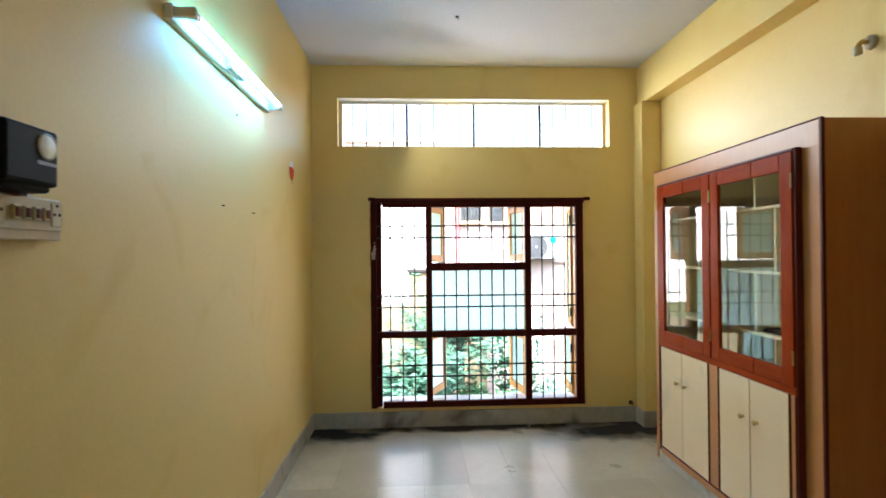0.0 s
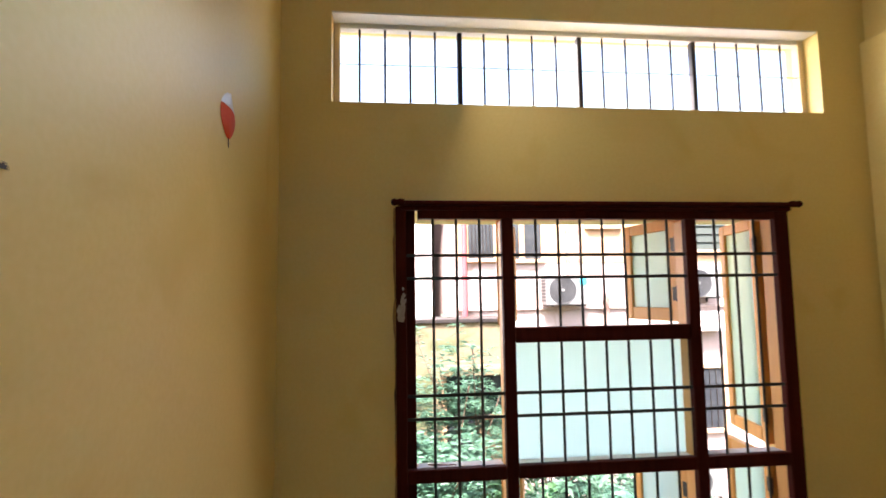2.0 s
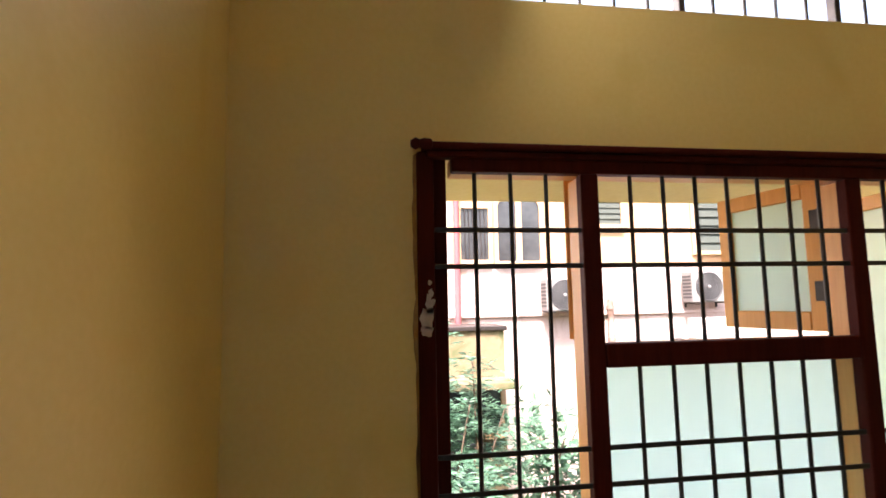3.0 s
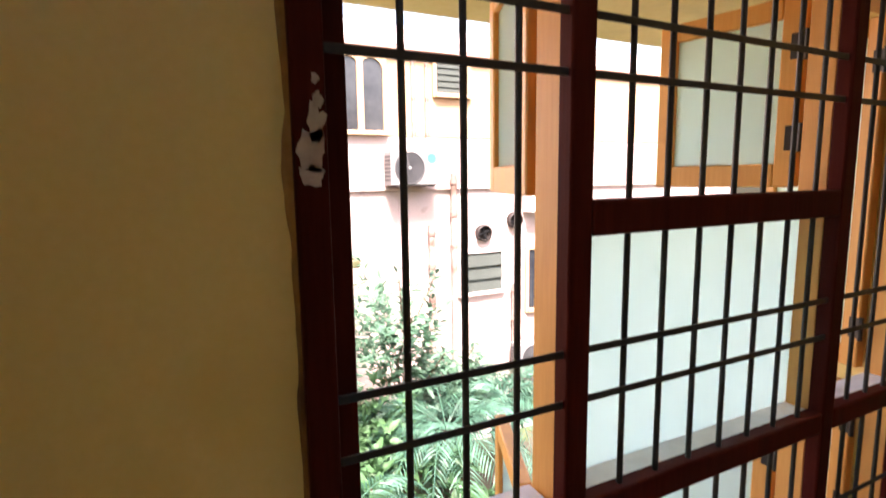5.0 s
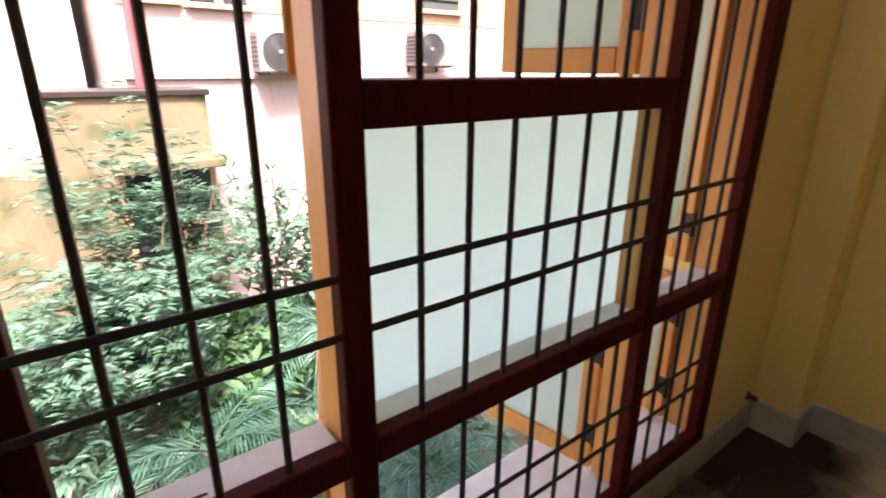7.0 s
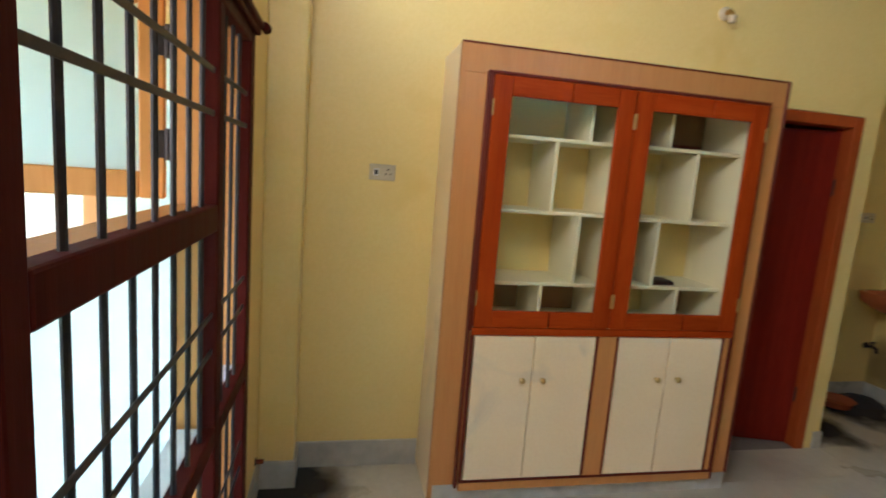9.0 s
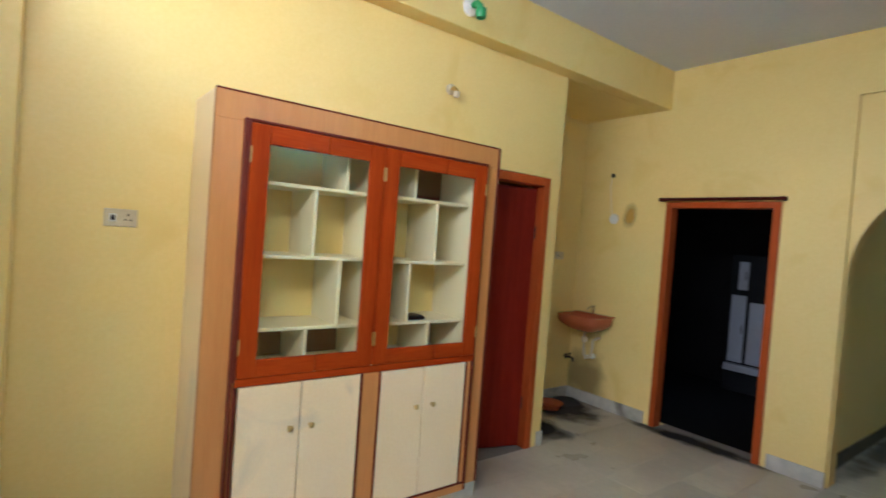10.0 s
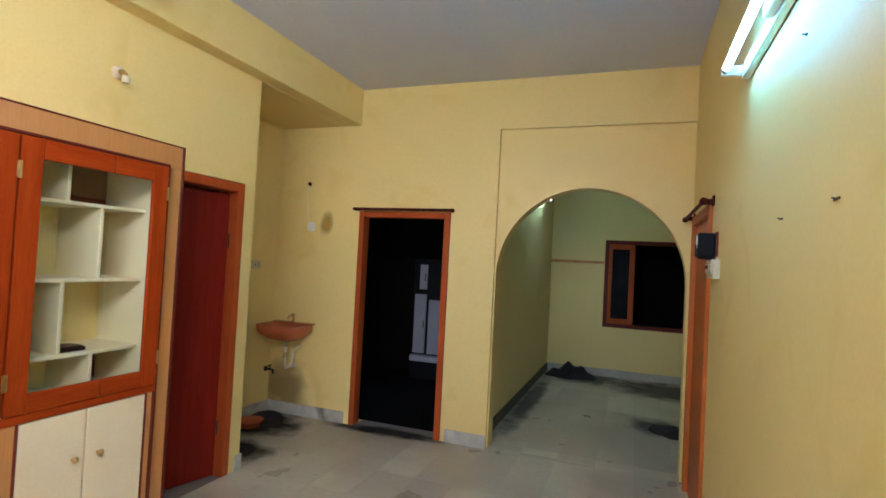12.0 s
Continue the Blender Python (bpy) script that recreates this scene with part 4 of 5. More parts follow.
def leaf_mat(name, a, b):
    m = surf(name, a, b, rough=0.45, grain=8, blotch=1.2, bump=0.0)
    n, l = m.node_tree.nodes, m.node_tree.links
    g = n.new("ShaderNodeNewGeometry")
    hsv = n.new("ShaderNodeHueSaturation")
    mr = n.new("ShaderNodeMapRange")
    mr.inputs["To Min"].default_value, mr.inputs["To Max"].default_value = 0.6, 1.5
    l.new(g.outputs["Random Per Island"], mr.inputs[0])
    l.new(mr.outputs[0], hsv.inputs["Value"])
    p = n["Principled BSDF"]
    l.new(p.inputs["Base Color"].links[0].from_socket, hsv.inputs["Color"])
    l.new(hsv.outputs[0], p.inputs["Base Color"])
    tr, mx = n.new("ShaderNodeBsdfTranslucent"), n.new("ShaderNodeMixShader")
    l.new(hsv.outputs[0], tr.inputs[0])
    mx.inputs[0].default_value = 0.3
    l.new(p.outputs[0], mx.inputs[1])
    l.new(tr.outputs[0], mx.inputs[2])
    l.new(mx.outputs[0], n["Material Output"].inputs[0])
    return m


LEAF = leaf_mat("grey_green_leaf", (0.055, 0.13, 0.08), (0.088, 0.18, 0.112))
BRIGHT = leaf_mat("bright_green_leaf", (0.06, 0.155, 0.062), (0.10, 0.215, 0.088))
PALM = leaf_mat("palm_green_leaf", (0.045, 0.135, 0.09), (0.08, 0.19, 0.125))
BARK = surf("grey_bark", (0.10, 0.07, 0.05), (0.18, 0.13, 0.09), rough=0.9, grain=30, blotch=6, bump=0.2)


def leaf_fan(verts, faces, at, way, length, width, rng, droop=0.3):
    """One pointed leaf blade, folded along its rib."""
    way = way.normalized()
    side = way.cross(Vector((0, 0, 1)))
    side = side.normalized() if side.length > 0.01 else Vector((1, 0, 0))
    side = (Matrix.Rotation(rng.uniform(-0.7, 0.7), 3, way) @ side)
    up = side.cross(way)
    i = len(verts)
    d = Vector((0, 0, -droop * length))
    verts += [at, at + way * length * 0.45 + side * width * 0.5 + up * width * 0.12 + d * 0.2, at + way * length * 0.5 + d * 0.25, at + way * length * 0.45 - side * width * 0.5 + up * width * 0.12 + d * 0.2, at + way * length + d]
    faces += [(i, i + 1, i + 2), (i, i + 2, i + 3), (i + 1, i + 4, i + 2), (i + 2, i + 4, i + 3)]


def leaf_mesh(name, verts, faces, material, parent, label):
    me = bpy.data.meshes.new(name)
    me.from_pydata([tuple(v) for v in verts], [], faces)
    me.materials.append(material)
    ob = new(name, me)
    ob.parent = parent
    ob.matrix_parent_inverse = Matrix.Translation(parent.location).inverted()
    return tagged(ob, label)


def shrub(x, y, top, radius, seed, material, leaf=0.16, width=0.06, twigs=46, label="", base=-3.35, category="shrub", pinnate=False):
    """A trunk that splits into limbs and twigs, with leaves along every twig."""
    rng = random.Random(seed)
    t = thing("tree" if category == "tree" else "shrub", (x, y, base), label, category)
    stems, verts, faces = [], [], []
    crown = Vector((x, y, top - radius * 0.9))
    fork = Vector((x, y, base + (top - base) * 0.45))
    lobes = [crown + Vector((math.cos(q) * radius * rng.uniform(0.35, 0.75), math.sin(q) * radius * rng.uniform(0.3, 0.6), radius * rng.uniform(-0.75, 0.45))) for q in [2 * math.pi * j / 6 + rng.uniform(-0.4, 0.4) for j in range(6)]]
    stems.append(pipe([(x, y, base - 0.03), (x + 0.03, y - 0.02, (base + fork.z) / 2), tuple(fork)], 0.045))
    for k in range(twigs):
        a, e, r = rng.uniform(0, 2 * math.pi), rng.uniform(-0.9, 1.1), radius * rng.uniform(0.25, 0.75)
        tip = lobes[k % len(lobes)] + Vector((math.cos(a) * math.cos(e) * r, math.sin(a) * math.cos(e) * r, math.sin(e) * r * 0.8))
        mid = fork.lerp(tip, 0.5) + Vector((rng.uniform(-.12, .12), rng.uniform(-.12, .12), 0.10))
        if k % 5 == 0:
            stems.append(pipe([tuple(fork), tuple(mid), tuple(tip)], 0.011, 5))
        run = (tip - mid)
        n = 11
        for j in range(n):
            p = mid + run * (0.15 + 0.95 * j / n) + Vector([rng.uniform(-0.04, 0.04) for _ in range(3)])
            if pinnate:
                w0 = (Vector((rng.uniform(-1, 1), rng.uniform(-1, 1), rng.uniform(-0.1, 0.5))) + run.normalized() * 0.6).normalized()
                s0 = w0.cross(Vector((0, 0, 1))).normalized()
                for q in range(7):
                    pp = p + w0 * q * 0.042 + Vector((0, 0, -0.004 * q * q))
                    for sg in (-1, 1):
                        leaf_fan(verts, faces, pp, s0 * sg + w0 * 0.5, leaf * 0.5, width * 0.55, rng, 0.2)
            else:
                for q in range(2):
                    w0 = Vector((rng.uniform(-1, 1), rng.uniform(-1, 1), rng.uniform(-0.5, 0.6))) + run.normalized() * 0.5
                    leaf_fan(verts, faces, p, w0, leaf * rng.uniform(0.6, 1.2), width, rng, 0.25)
    part("trunk", merge(*stems), BARK, t, "thin branching stems", True)
    leaf_mesh("crown", verts, faces, material, t, "loose leafy crown")


def palm(x, y, top, seed, fronds=12, reach=1.2, base=-3.35):
    rng = random.Random(seed)
    t = thing("palm", (x, y, base), "small palm with long feathery green fronds", "palm")
    part("trunk", pipe([(x, y, base - 0.03), (x, y + 0.03, (base + top) / 2), (x, y, top)], 0.06), BARK, t, smooth=True)
    for k in range(fronds):
        a = 2 * math.pi * k / fronds + rng.uniform(-0.2, 0.2)
        out = Vector((math.cos(a), math.sin(a), 0))
        lift = rng.uniform(0.5, 1.1)
        verts, faces = [], []
        spine = [Vector((x, y, top)) + out * reach * s + Vector((0, 0, lift * s - 1.15 * s * s)) * reach for s in [j / 16 for j in range(17)]]
        for j in range(2, 17):
            d = (spine[j] - spine[j - 1]).normalized()
            s0 = d.cross(Vector((0, 0, 1))).normalized()
            for sg in (-1, 1):
                for h in (0.0, 0.5):
                    leaf_fan(verts, faces, spine[j] - (spine[j] - spine[j - 1]) * h, s0 * sg + d * 0.8, reach * 0.30 * (1.1 - j / 20), 0.022, rng, 0.35)
        me = bpy.data.meshes.new("leaflet")
        me.from_pydata([tuple(v) for v in verts], [], faces)
        f = pipe([tuple(p) for p in spine], 0.006, 5)
        f.from_mesh(me)
        bpy.data.meshes.remove(me)
        part("frond", f, PALM, t)


shrub(1.50, 4.6, 1.35, 1.05, 11, LEAF, leaf=0.24, width=0.050, twigs=46, label="feathery grey-green tree before the beige house", category="tree", pinnate=True)
shrub(2.80, 5.3, 0.62, 0.75, 12, LEAF, leaf=0.22, width=0.065, twigs=36, label="loose green tree before the pink wall", category="tree")
shrub(0.9, 4.0, 0.2, 0.9, 13, LEAF, leaf=0.22, width=0.06, twigs=80, label="dense feathery shrub beside a tree", pinnate=True)
shrub(2.3, 4.6, -0.6, 0.95, 14, BRIGHT, leaf=0.24, width=0.08, twigs=90, label="bright green leafy shrub below the window")
shrub(3.3, 5.2, -0.7, 0.8, 15, LEAF, leaf=0.22, width=0.07, twigs=70, label="dense green shrub by the pink wall")
shrub(1.9, 3.7, -1.1, 0.65, 16, BRIGHT, leaf=0.30, width=0.10, twigs=44, label="broad-leaved light green shrub")
shrub(4.6, 5.9, -1.0, 0.85, 17, LEAF, leaf=0.22, width=0.07, twigs=60, label="dark green shrub by the building")
shrub(0.2, 4.6, -0.6, 1.0, 18, LEAF, leaf=0.22, width=0.07, twigs=70, label="dark green shrub by the boundary wall")
shrub(1.2, 3.2, -1.5, 0.7, 19, LEAF, leaf=0.22, width=0.07, twigs=60, label="dark green low shrub by the wall")
shrub(2.9, 3.6, -1.9, 0.7, 20, BRIGHT, leaf=0.24, width=0.08, twigs=50, label="light green low shrub under the palm")
shrub(2.7, 2.6, -2.0, 0.7, 31, LEAF, leaf=0.24, width=0.08, twigs=60, label="dark green low shrub under the window")
shrub(3.6, 3.1, -1.8, 0.8, 32, LEAF, leaf=0.24, width=0.08, twigs=60, label="dark green low shrub near the palm")
shrub(2.0, 2.1, -2.3, 0.6, 33, BRIGHT, leaf=0.24, width=0.08, twigs=44, label="light green low shrub under the window")
palm(2.7, 2.0, -1.6, 34, 12, 1.0)
palm(2.95, 4.3, -1.35, 21, 15, 1.3)
palm(1.35, 3.3, -1.55, 22, 13, 1.2)
palm(4.2, 5.0, -1.5, 23, 13, 1.25)


# ---- fittings and small things in the hall ----
meter = thing("electricity_meter", (0.0, -3.57, 1.73), "black electricity meter with a round glass dial on the wall", "meter")
part("base_plate", cuboid(0.0, 0.012, -3.675, -3.482, 1.722, 1.872, 0.003), BEAD, meter, "dark stained backing board")
part("body", cuboid(0.012, 0.10, -3.66, -3.495, 1.735, 1.865, 0.010, 3), BLACK, meter)
part("terminal_cover", cuboid(0.02, 0.085, -3.65, -3.50, 1.722, 1.775, 0.008, 2), BLACK, meter)
part("dial", spun([(0.030, 0.0), (0.030, 0.003), (0.027, 0.005), (0.025, 0.003)], (0.0995, -3.535, 1.825), 24, 'X'), WHITE, meter, "round white dial", True)
part("dial_face", spun([(0.025, 0.0), (0.02, 0.001), (0.002, 0.0015)], (0.1028, -3.535, 1.825), 24, 'X'), WHITE, meter, smooth=True)
part("number_plate", cuboid(0.0995, 0.1015, -3.565, -3.505, 1.782, 1.790), PALEGREY, meter, "white number plate")
board = thing("switchboard", (0.0, -3.51, 1.62), "ivory switchboard with brown switches and sockets", "switchboard")
part("box", cuboid(0.0, 0.035, -3.64, -3.39, 1.615, 1.718, 0.004, 2), IVORY, board)
part("cover_plate", cuboid(0.035, 0.041, -3.632, -3.398, 1.638, 1.714, 0.002), IVORY, board)
for k in range(4):
    y = -3.555 + k * 0.032
    s = part("switch", cuboid(0.041, 0.050, y - 0.011, y + 0.011, 1.66, 1.694, 0.003), IVORY, board)
    part("rocker", cuboid(0.050, 0.054, y - 0.007, y + 0.007, 1.666, 1.688, 0.002), BEAD, s, "brown rocker")
for y in (-3.605, -3.42):
    s = part("socket", cuboid(0.041, 0.045, y - 0.018, y + 0.018, 1.648, 1.708, 0.003), IVORY, board)
    for dy, dz in ((0, 0.016), (-0.009, -0.006), (0.009, -0.006)):
        part("hole", rod((0.0445, y + dy, 1.685 + dz), (0.0462, y + dy, 1.685 + dz), 0.004, 8), BLACK, s)
part("conduit", cuboid(0.0, 0.014, -3.475, -3.455, 1.718, 1.735, 0.002), IVORY, board)

for y, w in ((-2.182, 0.03), (-1.705, 0.036)):
    nail = thing("wall_hook", (0.0, y, 1.818), "small dark iron hook nailed into the wall", "hook", "wall hooks")
    part("plate", cuboid(0.0, 0.004, y - w / 2, y + w / 2, 1.814, 1.820, 0.001), IRON, nail)
    part("pin", rod((0.002, y, 1.817), (0.012, y, 1.819), 0.002, 8), IRON, nail, smooth=True)
nail = thing("wall_hook", (0.0, -1.98, 2.31), "small dark iron hook nailed into the wall", "hook", "wall hooks")
part("plate", cuboid(0.0, 0.004, -1.986, -1.974, 2.308, 2.314, 0.001), IRON, nail)
part("pin", rod((0.002, -1.98, 2.311), (0.012, -1.98, 2.313), 0.002, 8), IRON, nail, smooth=True)


def petal(y0, y1, z0, z1, cut0, cut1, thick):
    """A slice of a pointed petal standing off the left wall."""
    bm = bmesh.new()
    yc, rows = (y0 + y1) / 2, []
    for k in range(13):
        s = cut0 + (cut1 - cut0) * k / 12
        w = (y1 - y0) / 2 * (math.sin(math.pi * s) ** 0.75)
        z = z0 + (z1 - z0) * s
        rows.append([bm.verts.new((0.001, yc - w - 0.0005, z)), bm.verts.new((0.001 + thick, yc - w * 0.5, z)), bm.verts.new((0.001 + thick * 1.3, yc, z)), bm.verts.new((0.001 + thick, yc + w * 0.5, z)), bm.verts.new((0.001, yc + w + 0.0005, z))])
    for a, b in zip(rows, rows[1:]):
        for j in range(4):
            bm.faces.new((a[j], a[j + 1], b[j + 1], b[j]))
        bm.faces.new((a[0], b[0], b[4], a[4]))
    bm.faces.new(rows[0])
    bm.faces.new(rows[-1][::-1])
    return bm


sticker = thing("wall_decoration", (0.0, -0.745, 2.10), "small petal-shaped decoration, white above and red below", "decoration")
part("red_half", petal(-0.84, -0.69, 2.135, 2.285, 0.03, 0.66, 0.006), RED, sticker, "shiny red lower half", True)
part("white_half", petal(-0.84, -0.69, 2.135, 2.285, 0.66, 0.97, 0.006), WHITE, sticker, "white upper half", True)
part("thread", rod((0.004, -0.765, 2.11), (0.004, -0.765, 2.145), 0.0015, 5), IRON, sticker)


def wall_socket(x, y, z, label, nx=-1):
    s = thing("wall_socket", (x, y, z), label, "socket", "wall sockets")
    part("plate", cuboid(x, x + nx * 0.010, y - 0.065, y + 0.065, z - 0.04, z + 0.04, 0.004, 2), IVORY, s)
    for dy in (-0.028,):
        for a, b in ((0, 0.014), (-0.011, -0.008), (0.011, -0.008)):
            part("hole", rod((x + nx * 0.0095, y + dy + a, z + b), (x + nx * 0.0115, y + dy + a, z + b), 0.0045, 8), BLACK, s)
    r = part("switch", cuboid(x + nx * 0.010, x + nx * 0.016, y + 0.018, y + 0.046, z - 0.018, z + 0.018, 0.003), WHITE, s)
    part("rocker", cuboid(x + nx * 0.016, x + nx * 0.019, y + 0.024, y + 0.040, z - 0.012, z + 0.012, 0.002), IRON, r)


wall_socket(WALL_X, -0.545, 1.59, "ivory wall socket with a switch beside the cabinet")
wall_socket(ALCOVE_X, -4.526, 1.508, "ivory wall socket with a switch above the basin")


def lamp_holder(x, y, z, label, green=False, k=1.0):
    """A round rose with a bent neck and an empty socket cup; k scales it."""
    h = thing("lamp_holder", (x, y, z), label, "lamp holder", "lamp holders")
    part("rose", spun([(0.036 * k, 0.0), (0.036 * k, 0.010 * k), (0.029 * k, 0.018 * k), (0.018 * k, 0.022 * k)], (x, y, z), 20, '-X'), WHITE if green else IVORY, h, smooth=True)
    part("neck", pipe([(x - a * k, y, z + b * k) for a, b in ((0.02, 0), (0.045, 0.003), (0.062, -0.012), (0.070, -0.030))], 0.013 * k), LAMPGREEN if green else BRASS, h, "green plastic neck" if green else "brass neck", True)
    part("socket_cup", spun([(0.021 * k, 0.0), (0.021 * k, -0.03 * k), (0.017 * k, -0.036 * k), (0.012 * k, -0.03 * k)], (x - 0.070 * k, y, z - 0.026 * k), 16), LAMPGREEN if green else IVORY, h, smooth=True)


LAMPGREEN = surf("green_plastic", (0.02, 0.22, 0.06), (0.03, 0.30, 0.09), rough=0.4)
lamp_holder(WALL_X, -2.35, 2.582, "empty white and brass lamp holder above the cabinet")
lamp_holder(BEAM_X, -2.35, 3.075, "empty lamp holder with a green neck on the beam", True, 1.6)
stub = thing("pipe_stub", (2.93, 0.0, 0.165), "short dark plugged pipe stub above the skirting", "pipe")
part("flange", spun([(0.020, 0.0), (0.020, 0.004), (0.012, 0.006)], (2.92, 0.0, 0.175), 14, '-Y'), IRON, stub)
part("plug", rod((2.92, -0.003, 0.175), (2.92, -0.040, 0.175), 0.011, 10), BEAD, stub, "dark red plug", True)
hook = thing("ceiling_hook", (1.25, -1.0, CEILING), "small dark fan hook in the white ceiling", "hook")
part("rose", spun([(0.014, 0.0), (0.011, -0.005)], (1.25, -1.0, CEILING), 14), IRON, hook)
part("hook", pipe([(1.25, -1.0, CEILING - 0.004), (1.25, -1.0, CEILING - 0.012), (1.256, -1.0, CEILING - 0.018), (1.262, -1.0, CEILING - 0.012)], 0.0025), IRON, hook, smooth=True)

# ---- the basin corner ----
basin = thing("wash_basin", (3.65, BACK_Y, 0.74), "terracotta ceramic wash basin fixed to the corner wall", "wash basin")


def bowl():
    bm = bmesh.new()
    x0, x1, y0, y1 = 3.40, 3.90, BACK_Y, BACK_Y + 0.37
    cx, cy = (x0 + x1) / 2, (y0 + y1) / 2 + 0.01

    def ring(k, z, shrink, n=36):
        out = []
        for j in range(n):
            a = 2 * math.pi * j / n
            c, s = math.cos(a), math.sin(a)
            e = 0.45
            px = abs(c) ** e * (1 if c > 0 else -1) * (x1 - x0) / 2 * shrink
            py = abs(s) ** e * (1 if s > 0 else -1) * (y1 - y0) / 2 * shrink
            out.append(bm.verts.new((cx + px, max(BACK_Y + 0.001, cy - 0.01 + py + k), z)))
        return out
    rings = [ring(-0.03, 0.765, 0.34), ring(-0.02, 0.795, 0.66), ring(-0.005, 0.845, 0.93), ring(0, 0.878, 0.99), ring(0, 0.925, 1.0), ring(0, 0.932, 0.985), ring(0.01, 0.930, 0.84), ring(0.012, 0.90, 0.78), ring(0.01, 0.83, 0.60), ring(0, 0.80, 0.18)]
    for a, b in zip(rings, rings[1:]):
        for j in range(len(a)):
            k = (j + 1) % len(a)
            bm.faces.new((a[j], a[k], b[k], b[j]))
    bm.faces.new(rings[0][::-1])
    bm.faces.new(rings[-1])
    return bm


part("bowl", bowl(), BASIN, basin, smooth=True)
part("tap_ledge", cuboid(3.42, 3.88, BACK_Y + 0.001, BACK_Y + 0.075, 0.928, 0.942, 0.005, 2), BASIN, basin)
part("tap", merge(rod((3.66, BACK_Y + 0.04, 0.942), (3.66, BACK_Y + 0.04, 1.01), 0.011), pipe([(3.66, BACK_Y + 0.04, 1.0), (3.66, BACK_Y + 0.08, 1.015), (3.66, BACK_Y + 0.13, 1.0), (3.66, BACK_Y + 0.135, 0.98)], 0.009), rod((3.64, BACK_Y + 0.04, 1.02), (3.68, BACK_Y + 0.04, 1.02), 0.007)), CHROME, basin, "dull chrome tap", True)
part("waste_pipe", pipe([(3.65, -4.66, 0.75), (3.65, -4.66, 0.60), (3.645, -4.665, 0.53), (3.62, -4.68, 0.505), (3.59, -4.70, 0.53), (3.585, -4.71, 0.58), (3.585, -4.72, 0.68), (3.585, -4.82, 0.70)], 0.015, 10), IVORY, basin, "white plastic waste trap", True)
part("waste_nut", rod((3.65, -4.66, 0.66), (3.65, -4.66, 0.71), 0.026, 12), IVORY, basin)
part("wall_elbow", merge(rod((3.65, -4.82, 0.50), (3.65, -4.70, 0.50), 0.019, 10), rod((3.65, -4.825, 0.50), (3.65, -4.815, 0.50), 0.03, 12)), WHITE, basin, smooth=True)
tap = thing("bib_tap", (ALCOVE_X, -4.76, 0.44), "old dark metal bib tap low on the stained wall", "tap")
part("body", merge(rod((ALCOVE_X, -4.76, 0.44), (ALCOVE_X - 0.07, -4.76, 0.44), 0.013), rod((ALCOVE_X, -4.76, 0.44), (ALCOVE_X - 0.012, -4.76, 0.44), 0.026, 14), pipe([(ALCOVE_X - 0.06, -4.76, 0.44), (ALCOVE_X - 0.095, -4.76, 0.435), (ALCOVE_X - 0.10, -4.76, 0.40)], 0.012)), IRON, tap, smooth=True)
part("handle", merge(rod((ALCOVE_X - 0.055, -4.76, 0.44), (ALCOVE_X - 0.055, -4.76, 0.475), 0.007), rod((ALCOVE_X - 0.055, -4.785, 0.478), (ALCOVE_X - 0.055, -4.735, 0.478), 0.007)), IRON, tap, smooth=True)
mug = thing("plastic_pan", (3.74, -4.30, 0.0), "shallow red-brown plastic pan on the floor", "pan")
part("pan", spun([(0.07, 0.0), (0.11, 0.012), (0.135, 0.06), (0.142, 0.065), (0.13, 0.058), (0.105, 0.016), (0.02, 0.012)], (3.74, -4.30, 0.001), 28), BASIN, mug, smooth=True)
rag = thing("floor_rag", (3.82, -4.6, 0.0), "dark crumpled rag in the basin corner", "rag")


def heap(cx, cy, rx, ry, h, seed, parent):
    """Crumpled cloth: a lumpy mound with folded edges."""
    rng = random.Random(seed)
    bm = bmesh.new()
    rings = []
    for i in range(9):
        s = i / 8
        row = []
        for j in range(28):
            a = 2 * math.pi * j / 28
            wob = 1 + 0.28 * noise.noise(Vector((math.cos(a) * 1.6, math.sin(a) * 1.6, seed)))
            r = (1 - s) * wob
            p = Vector((cx + rx * r * math.cos(a), cy + ry * r * math.sin(a), 0))
            z = h * (1 - (1 - s) ** 2) * (0.75 + 0.9 * noise.noise(Vector((p.x * 9, p.y * 9, seed)))) if i else 0.001
            row.append(bm.verts.new((p.x, p.y, max(0.001, z))))
        rings.append(row)
    for a, b in zip(rings, rings[1:]):
        for j in range(28):
            k = (j + 1) % 28
            bm.faces.new((a[j], a[k], b[k], b[j]))
    bm.faces.new(rings[-1])
    bm.faces.new(rings[0][::-1])
    part("cloth", bm, CLOTH, parent, smooth=True)


heap(3.80, -4.62, 0.16, 0.18, 0.07, 5, rag)
cable = thing("hanging_wire", (3.575, BACK_Y, 1.9), "thin wire hanging from a wall point to a white cap", "wire")
part("point", spun([(0.020, 0.0), (0.020, 0.01), (0.012, 0.02)], (3.58, BACK_Y, 2.357), 14, 'Y'), BLACK, cable)
part("strand", pipe([(3.58, BACK_Y + 0.014, 2.35), (3.592, BACK_Y + 0.012, 2.25), (3.58, BACK_Y + 0.008, 2.1), (3.56, BACK_Y + 0.008, 1.97), (3.545, BACK_Y + 0.01, 1.93)], 0.0025, 6), WHITE, cable, smooth=True)
part("cap", spun([(0.050, 0.0), (0.050, 0.008), (0.040, 0.014)], (3.53, BACK_Y, 1.92), 18, 'Y'), WHITE, cable, "white round cap")

# ---- the far room ----
awin = thing("window_3", (0.15, FAR_Y, 0.765), "dark red wooden window with one shutter, opening onto darkness", "window")
tagged(awin, kind="structure")
